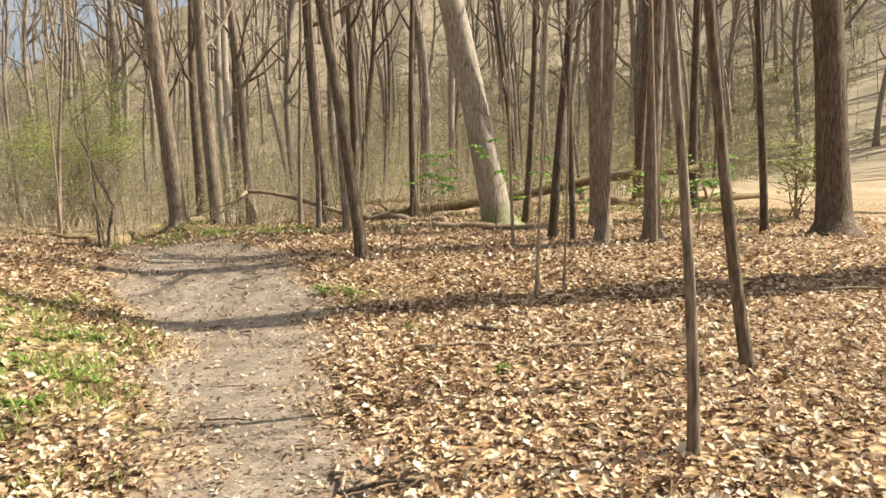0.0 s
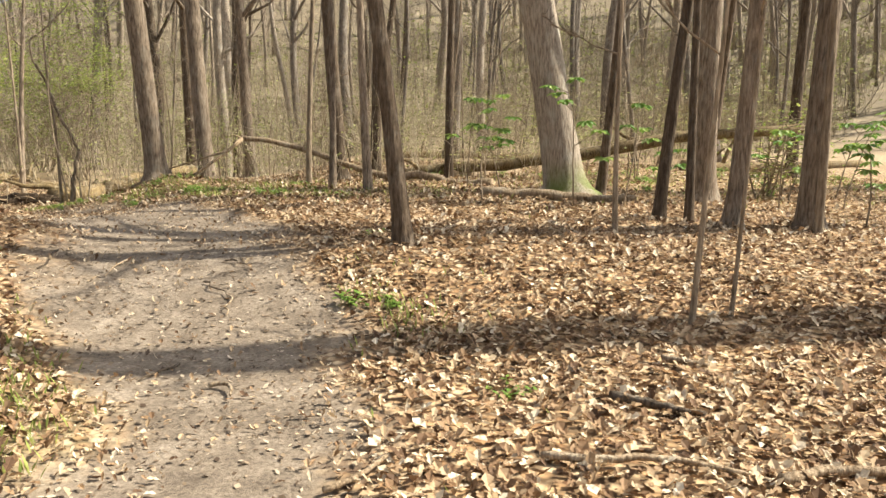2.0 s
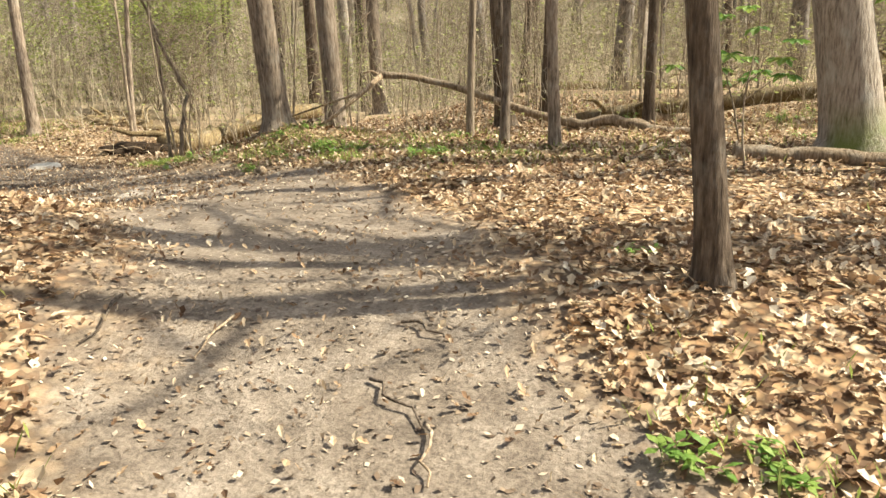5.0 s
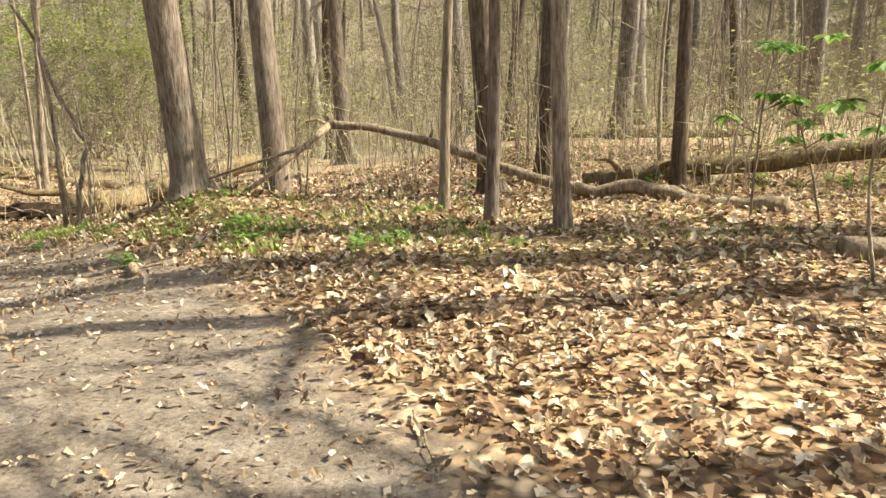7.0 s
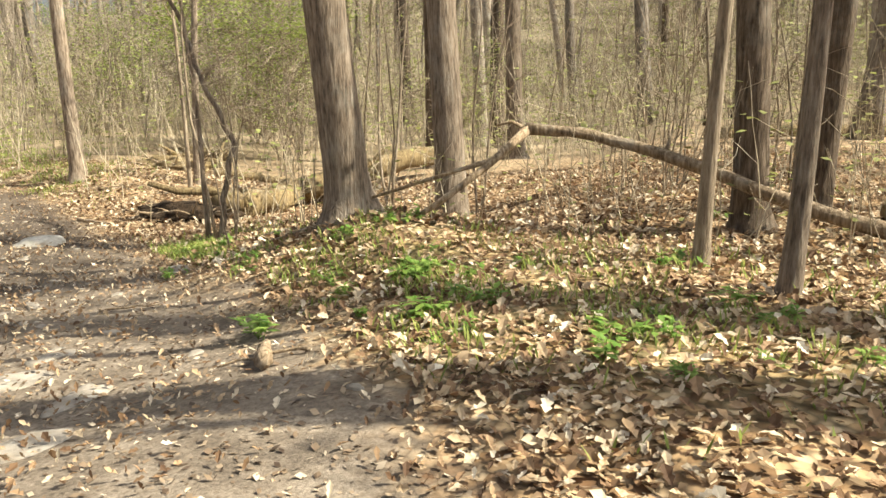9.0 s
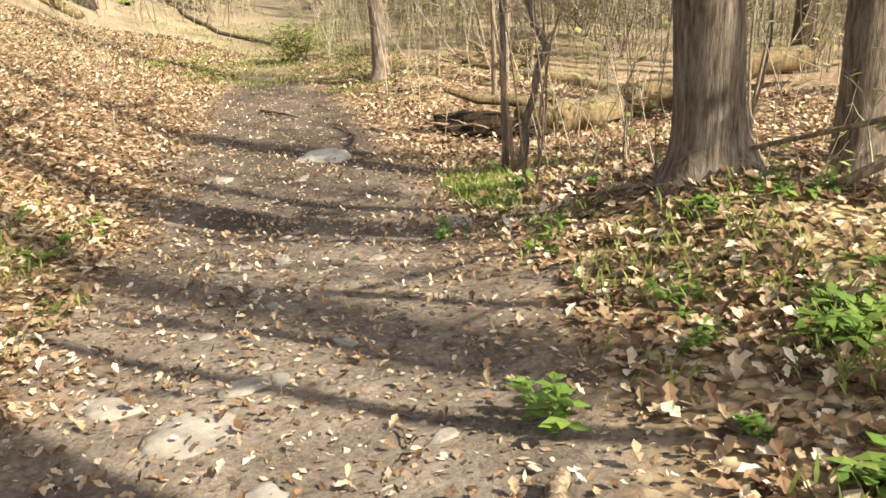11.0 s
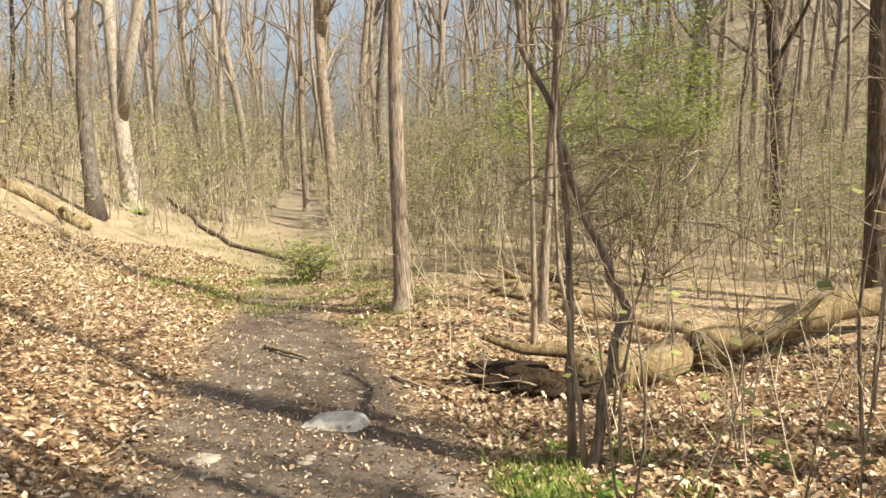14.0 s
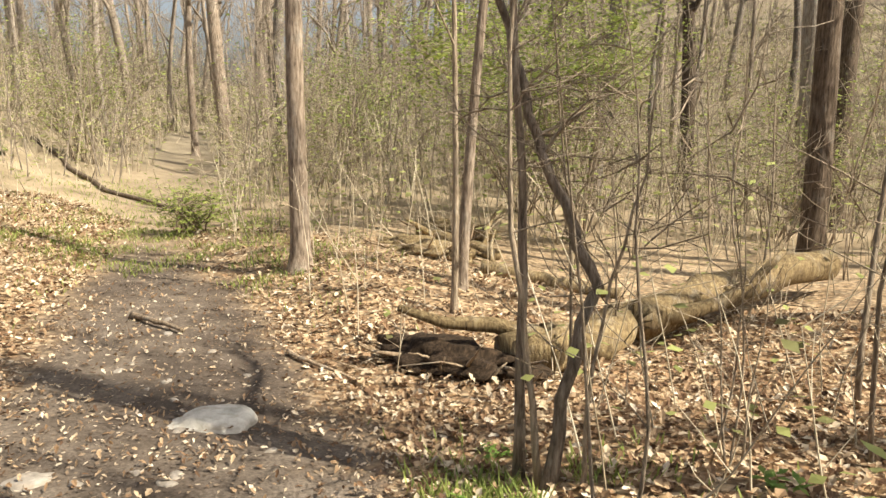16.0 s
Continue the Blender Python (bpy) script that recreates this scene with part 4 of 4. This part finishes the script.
# ---- leaf litter ----
def leaf_litter():
    rng = np.random.default_rng(5)
    V, F = [], []
    count = 0
    while count < 235000:
        n = 40000
        x, y = rng.uniform(-20, 7.5, n), rng.uniform(0.5, 20.5, n)
        out, side, along = trail(x, y)
        rag = 0.28 * wave(x, y, 3.1, 0.7) + 0.2 * wave(x, y, 7.0, 1.9)
        cover = sm(-0.5, 0.45, out + rag)
        dens = np.clip(0.07 + 0.26 * sm(-3.6, -5.0, x) * sm(-0.5, 0.3, wave(x, y, 1.4, 1)) + 0.12 * sm(0.1, 0.6, wave(x, y, 1.1, 3)) + cover, 0, 1) * (0.55 + 0.45 * sm(-0.5, 0.4, wave(x, y, 1.9, 4)))
        dens = dens * (1 - 0.45 * green_amount(x, y))
        eye = np.minimum(np.hypot(x + 1, y - 4.5), np.hypot(x + 6, y - 13))
        dens = dens * np.clip(1.3 - eye / 9, 0.28, 1)
        dens = np.where((side > 0.5) & (x < -9), np.maximum(dens, 0.55 * cover), dens)
        keep = rng.random(n) < dens
        x, y = x[keep], y[keep]
        z = height(x, y)
        for px, py, pz in zip(x.tolist(), y.tolist(), z.tolist()):
            a = rng.uniform(0, 6.2832)
            t1, t2 = rng.normal(0, 0.32), rng.normal(0, 0.3)
            aim = Vector((math.cos(a), math.sin(a), t1)).normalized()
            side = Vector((-math.sin(a), math.cos(a), t2)).normalized()
            ln = rng.uniform(0.03, 0.088) * (1 if sample(OUT_ROWS, px, py) > 0 else 0.6)
            leaf_card(V, F, Vector((px, py, pz + rng.uniform(0.006, 0.03))), aim, side, ln, ln * rng.uniform(0.45, 0.75), rng.uniform(-0.015, 0.04))
            count += 1
            if count >= 235000:
                break
    tagged(new("leaf_litter", mesh_from("leaf_litter", V, F, DRY, False)), "dry curled tan and brown oak leaves covering the ground", "leaves", kind="stuff")


leaf_litter()


def trail_crumbs():
    """Broken leaf scraps, bark chips and grit trodden into the trail."""
    rng = np.random.default_rng(8)
    V, F = [], []
    x, y = rng.uniform(-14, 1.5, 190000), rng.uniform(0.5, 19, 190000)
    out, _, _ = trail(x, y)
    keep = (out < 0.5) & (rng.random(190000) < 0.6 + 0.45 * wave(x, y, 1.6, 2.2))
    x, y = x[keep], y[keep]
    for px, py, pz in zip(x.tolist(), y.tolist(), height(x, y).tolist()):
        a, ln = rng.uniform(0, 6.2832), rng.uniform(0.012, 0.045)
        blade(V, F, Vector((px, py, pz + 0.004)), Vector((math.cos(a), math.sin(a), rng.normal(0.1, 0.25))), Vector((-math.sin(a), math.cos(a), rng.normal(0, 0.3))), ln, ln * rng.uniform(0.1, 0.4))
    tagged(new("trail_crumbs", mesh_from("trail_crumbs", V, F, SCRAP, False)), "scraps of dry leaf and bark trodden into the trail", "leaf scraps", kind="stuff")


trail_crumbs()


# ---- undergrowth ----
def undergrowth():
    """Dry stems and fine brush that fill the wood between the trunks."""
    rng = random.Random(21)
    V, F, BV, BF = [], [], [], []
    for _ in range(15000):
        a, d = radians(rng.uniform(-36, 78)), 6 + 52 * rng.random() ** 1.05
        x, y = -2.5 - math.sin(a) * d, 8 + math.cos(a) * d
        out, side = beside(x, y)
        if out < 0.5 or (0 < side < 9 and x > -24 and rng.random() > 0.05 + 0.05 * side) or (-8.5 < x < 6 and y < 14.2) or (side > 0 and d < 11) or (d < 24 and rng.random() < 0.8 - 0.02 * d) or (-12 < x < -4 and y < 24 and rng.random() < 0.6):
            continue
        z = ground_z(x, y)
        tall = rng.uniform(0.35, 1.15) * (1 + 0.035 * d)
        r = 0.004 + 0.00022 * d
        sp = crooked((x, y, z - 0.02), (rng.gauss(0, 0.2), rng.gauss(0, 0.2), 1), tall, 3, rng, 0.1)
        tube(V, F, sp, [r, r * 0.8, r * 0.6, r * 0.3], 3, cap=False)
        for _ in range(3):
            k = rng.randint(1, 3)
            tw = crooked(sp[k], (rng.gauss(0, 0.7), rng.gauss(0, 0.7), 0.6), tall * 0.4, 2, rng, 0.2)
            tube(V, F, tw, [r * 0.5, r * 0.4, r * 0.2], 3, cap=False)
        if rng.random() < 0.7:
            for _ in range(rng.randint(3, 10)):
                q = sp[rng.randint(1, 3)] + Vector((rng.gauss(0, 0.15), rng.gauss(0, 0.15), rng.gauss(0, 0.12)))
                h = rng.uniform(0, 6.28)
                ln = 0.03 + 0.0022 * d
                blade(BV, BF, q, Vector((math.cos(h), math.sin(h), rng.uniform(-0.2, 0.6))), Vector((-math.sin(h), math.cos(h), 0.2)), ln * 1.6, ln * 0.6, 0.2)
    tagged(new("undergrowth_stems", mesh_from("undergrowth_stems", V, F, STRAW)), "dense dry stems and bare twigs of the undergrowth", "undergrowth", kind="stuff")
    tagged(new("undergrowth_leaves", mesh_from("undergrowth_leaves", BV, BF, BRUSHBUD, False)), "tiny pale green buds opening on the undergrowth", "undergrowth", kind="stuff")


undergrowth()


def thicket():
    """Tall thin saplings and their twigs, standing close together in the middle distance."""
    rng = random.Random(23)
    V, F, BV, BF = [], [], [], []
    made = 0
    while made < 1900:
        a, d = radians(rng.uniform(-40, 80)), 15 + 55 * rng.random() ** 0.9
        x, y = -3.5 - math.sin(a) * d, 9 + math.cos(a) * d
        out, side = beside(x, y)
        if out < 1.0 or (0 < side < 9 and x > -22) or (a < radians(24) and rng.random() < 0.8) or noise.noise(Vector((x * 0.12, y * 0.12, 5))) < -0.25:
            continue
        made += 1
        tall, r = rng.uniform(2.2, 6.5), 0.008 + 0.0004 * d
        sp = crooked((x, y, ground_z(x, y) - 0.05), (rng.gauss(0, 0.12), rng.gauss(0, 0.12), 1), tall, 5, rng, 0.09, 0.03)
        tube(V, F, sp, [r * (1 - 0.15 * k) for k in range(6)], 3, cap=False)
        for _ in range(8):
            k = rng.randint(1, 5)
            tw = crooked(sp[k], (rng.gauss(0, 0.8), rng.gauss(0, 0.8), rng.uniform(0.2, 1.0)), tall * rng.uniform(0.14, 0.34), 2, rng, 0.2)
            tube(V, F, tw, [r * 0.5, r * 0.4, r * 0.2], 3, cap=False)
            if k < 4 and noise.noise(Vector((x * 0.2, y * 0.2, 9))) > -0.05:
                for _ in range(3):
                    h, ln = rng.uniform(0, 6.28), 0.05 + 0.0016 * d
                    at = tw[rng.randint(1, 2)] + Vector((rng.gauss(0, 0.12), rng.gauss(0, 0.12), rng.gauss(0, 0.1)))
                    blade(BV, BF, at, Vector((math.cos(h), math.sin(h), rng.uniform(-0.3, 0.5))), Vector((-math.sin(h), math.cos(h), 0.3)), ln * 1.4, ln * 0.5, 0.2)
    tagged(new("thicket_stems", mesh_from("thicket_stems", V, F, CROWN)), "crowded bare grey-brown saplings of the wood", "thicket", kind="stuff")
    tagged(new("thicket_leaves", mesh_from("thicket_leaves", BV, BF, BUD, False)), "small fresh leaves opening on the saplings", "thicket", kind="stuff")


thicket()


def leafing_shrub(x, y, wide, tall, count, seed, label="leafing shrub in a haze of fresh green", lo=0.25):
    rng = random.Random(seed)
    top = thing("shrub", x, y, label, "shrub", sink=0.05)
    LV, LF = [], []
    tips = []
    for _ in range(9):
        V, F = [], []
        sp = crooked((rng.gauss(0, 0.15), rng.gauss(0, 0.15), 0), (rng.gauss(0, 0.3), rng.gauss(0, 0.3), 1), tall * rng.uniform(0.7, 1), 8, rng, 0.14, 0.03)
        tube(V, F, sp, [0.016 - 0.0015 * k for k in range(9)], 5)
        for _ in range(9):
            k = rng.randint(2, 8)
            br = crooked(sp[k], (rng.gauss(0, 1), rng.gauss(0, 1), rng.uniform(0, 0.6)), wide * rng.uniform(0.25, 0.6), 4, rng, 0.2)
            tube(V, F, br, [0.01, 0.008, 0.006, 0.005, 0.003], 3, cap=False)
            tips += [p for p in br[1:] if p.z > tall * lo]
        part("stem", mesh_from("stem", V, F, TWIG), top)
    for _ in range(count):
        p = rng.choice(tips) + Vector((rng.gauss(0, 0.16), rng.gauss(0, 0.16), rng.gauss(0, 0.12)))
        h = rng.uniform(0, 6.28)
        ln = rng.uniform(0.05, 0.1)
        blade(LV, LF, p, Vector((math.cos(h), math.sin(h), rng.uniform(-0.4, 0.5))), Vector((-math.sin(h), math.cos(h), rng.uniform(-0.4, 0.4))), ln, ln * 0.32, 0.2)
    part("foliage", mesh_from("foliage", LV, LF, BUD, False), top, "small fresh yellow-green leaves")


leafing_shrub(-11.0, 24.2, 2.6, 5.6, 8500, 31, lo=0.4)
leafing_shrub(-13.0, 26.0, 2.6, 4.8, 5000, 32)
leafing_shrub(-18.5, 27.5, 3.0, 4.0, 2600, 33)
leafing_shrub(-25.5, 24.5, 3.5, 4.0, 2800, 34)
leafing_shrub(-16.0, 30.5, 3.2, 4.0, 2400, 35)
leafing_shrub(-8.5, 27.5, 2.8, 3.2, 1800, 36)
leafing_shrub(-15.6, 20.3, 0.9, 0.8, 900, 37, "low green shrub at the trail edge", 0.1)
leafing_shrub(6.8, 12.6, 1.6, 1.6, 900, 38)
leafing_shrub(4.2, 12.6, 1.2, 1.2, 500, 39)
leafing_shrub(-10.5, 23.2, 2.2, 3.0, 1200, 40)
leafing_shrub(-21.5, 31.0, 3.5, 5.0, 2600, 41)


def leafy_seedling(x, y, tall, seed, count=5):
    """A thin stem that ends in a few whorls of drooping fresh leaves."""
    rng = random.Random(seed)
    top = thing("seedling_tree", x, y, "thin seedling tree with whorls of drooping fresh green leaves", "seedling", "leafing seedlings", sink=0.03)
    V, F, LV, LF = [], [], [], []
    sp = crooked((0, 0, 0), (rng.gauss(0, 0.1), rng.gauss(0, 0.1), 1), tall, 8, rng, 0.06)
    tube(V, F, sp, [0.012 - 0.001 * k for k in range(9)], 6)
    ends = [sp[-1]]
    for _ in range(count):
        br = crooked(sp[rng.randint(4, 7)], (rng.gauss(0, 1), rng.gauss(0, 1), 0.5), tall * rng.uniform(0.15, 0.35), 3, rng, 0.1)
        tube(V, F, br, [0.006, 0.005, 0.004, 0.003], 4, cap=False)
        ends.append(br[-1])
    for e in ends:
        for k in range(9):
            h = k * 0.7 + rng.uniform(-0.2, 0.2)
            aim = Vector((math.cos(h), math.sin(h), rng.uniform(-0.35, 0.1)))
            leaf_card(LV, LF, e, aim, Vector((-math.sin(h), math.cos(h), 0)), rng.uniform(0.1, 0.17), rng.uniform(0.06, 0.09), -0.03)
    part("stem", mesh_from("stem", V, F, TWIG), top)
    part("foliage", mesh_from("foliage", LV, LF, GREEN, False), top, "drooping fresh green leaves")


for k, (lx, ly, lt) in enumerate(((0.02, 11.5, 1.25), (1.11, 11.0, 1.6), (1.7, 11.0, 1.3), (-0.1, 13.5, 1.4), (0.4, 13.4, 1.0), (3.6, 11.0, 1.0), (4.6, 11.4, 1.2), (5.0, 12.4, 1.1), (2.7, 12.9, 0.8), (3.9, 9.6, 0.9))):
    leafy_seedling(lx, ly, lt, 60 + k)


def green_clump(seed, spread, sprigs, ln):
    """A low plant of several leafy sprigs."""
    rng = random.Random(seed)
    top = new("green_plant")
    for _ in range(sprigs):
        V, F = [], []
        h, r = rng.uniform(0, 6.28), spread * math.sqrt(rng.random())
        foot = Vector((r * math.cos(h), r * math.sin(h), -0.005))
        tip = foot + Vector((rng.gauss(0, 0.02), rng.gauss(0, 0.02), ln * rng.uniform(0.4, 0.9)))
        tube(V, F, [foot, foot.lerp(tip, 0.5), tip], [0.0025, 0.002, 0.0015], 3, cap=False)
        for k in range(9):
            g = rng.uniform(0, 6.28)
            aim = Vector((math.cos(g), math.sin(g), rng.uniform(-0.1, 0.7)))
            blade(V, F, foot.lerp(tip, rng.uniform(0.3, 1)), aim, Vector((-math.sin(g), math.cos(g), 0)), ln * rng.uniform(0.35, 0.7), ln * rng.uniform(0.08, 0.17), 0.25)
        part("sprig", mesh_from("sprig", V, F, GREEN, False), top)
    return tagged(top, "small clump of fresh green woodland plants", "plant", "green woodland plants")


CLUMPS = [green_clump(1, 0.07, 5, 0.09), green_clump(2, 0.1, 7, 0.08), green_clump(3, 0.05, 4, 0.12), green_clump(4, 0.13, 9, 0.1)]


def scatter_green():
    rng = random.Random(91)
    fixed = [(-0.91, 7.02, 3), (-0.15, 5.55, 1), (-1.18, 7.05, 2), (-1.15, 8.8, 1), (-4.9, 12.6, 2), (-3.68, 12.9, 3), (-4.66, 13.25, 1), (-4.72, 14.4, 3), (-3.98, 13.05, 1), (-4.3, 13.9, 1), (-5.74, 13.85, 1), (-6.57, 11.1, 1), (-6.7, 14.8, 3), (-6.9, 14.4, 1), (-6.6, 14.1, 3), (-5.8, 13.95, 2), (-3.6, 12.42, 3), (-3.75, 12.3, 1), (-3.9, 12.53, 2), (-3.86, 13.4, 3), (-4.87, 13.5, 1), (-4.84, 12.5, 2), (-7.6, 15.4, 3), (0.6, 4.0, 0), (-2.55, 2.4, 3), (-2.7, 3.1, 1)]
    spots = list(fixed)
    while len(spots) < 215:
        x, y = rng.uniform(-11, 7), rng.uniform(1.5, 17)
        out, _ = beside(x, y)
        if out > 0.1 and rng.random() < sample(GREEN_ROWS, x, y) ** 1.5:
            spots.append((x, y, rng.randint(0, 3)))
    used = set()
    for x, y, k in spots:
        m = pose(x, y, ground_z(x, y), 0, 0, rng.uniform(0, 360))
        if k not in used:
            used.add(k)
            CLUMPS[k].matrix_basis = m
        else:
            c = copy_thing(CLUMPS[k], m)
            s = rng.uniform(0.6, 1.35)
            c.scale = (s, s, s)


scatter_green()


def grass():
    rng = random.Random(95)
    V, F = [], []
    zones = ((-3.3, 3.6, 1.15, 1.9, 11000), (-4.6, 13.6, 1.6, 1.0, 3500), (-7.4, 15.2, 0.55, 0.6, 5500), (-9.0, 15.7, 0.3, 0.25, 500), (-16.0, 20.0, 2.0, 1.6, 6000), (-20.0, 23.3, 2.2, 2.0, 5000), (-15.8, 18.0, 0.9, 0.5, 1500), (-3.2, 12.7, 2.5, 0.8, 2500), (-12.9, 18.6, 1.2, 1.2, 3500), (-8.7, 11.9, 1.0, 0.8, 3000), (4, 15, 4, 2.5, 3000), (-0.9, 6.8, 0.35, 0.5, 350))
    for cx, cy, rx, ry, n in zones:
        for _ in range(n):
            x, y = cx + rx * 0.75 * rng.gauss(0, 1), cy + ry * 0.75 * rng.gauss(0, 1)
            if (x > -13.5 and beside(x, y)[0] < -0.1 + 0.25 * rng.random()) or noise.noise(Vector((x * 1.7, y * 1.7, 3))) < -0.1:
                continue
            h = rng.uniform(0, 6.28)
            blade(V, F, Vector((x, y, ground_z(x, y))), Vector((math.cos(h) * 0.5, math.sin(h) * 0.5, 1)), Vector((-math.sin(h), math.cos(h), 0)), rng.uniform(0.04, 0.13), 0.006, 0.2)
    tagged(new("grass", mesh_from("grass", V, F, BUD, False)), "sparse fresh grass between the fallen leaves", "grass", kind="stuff")


grass()
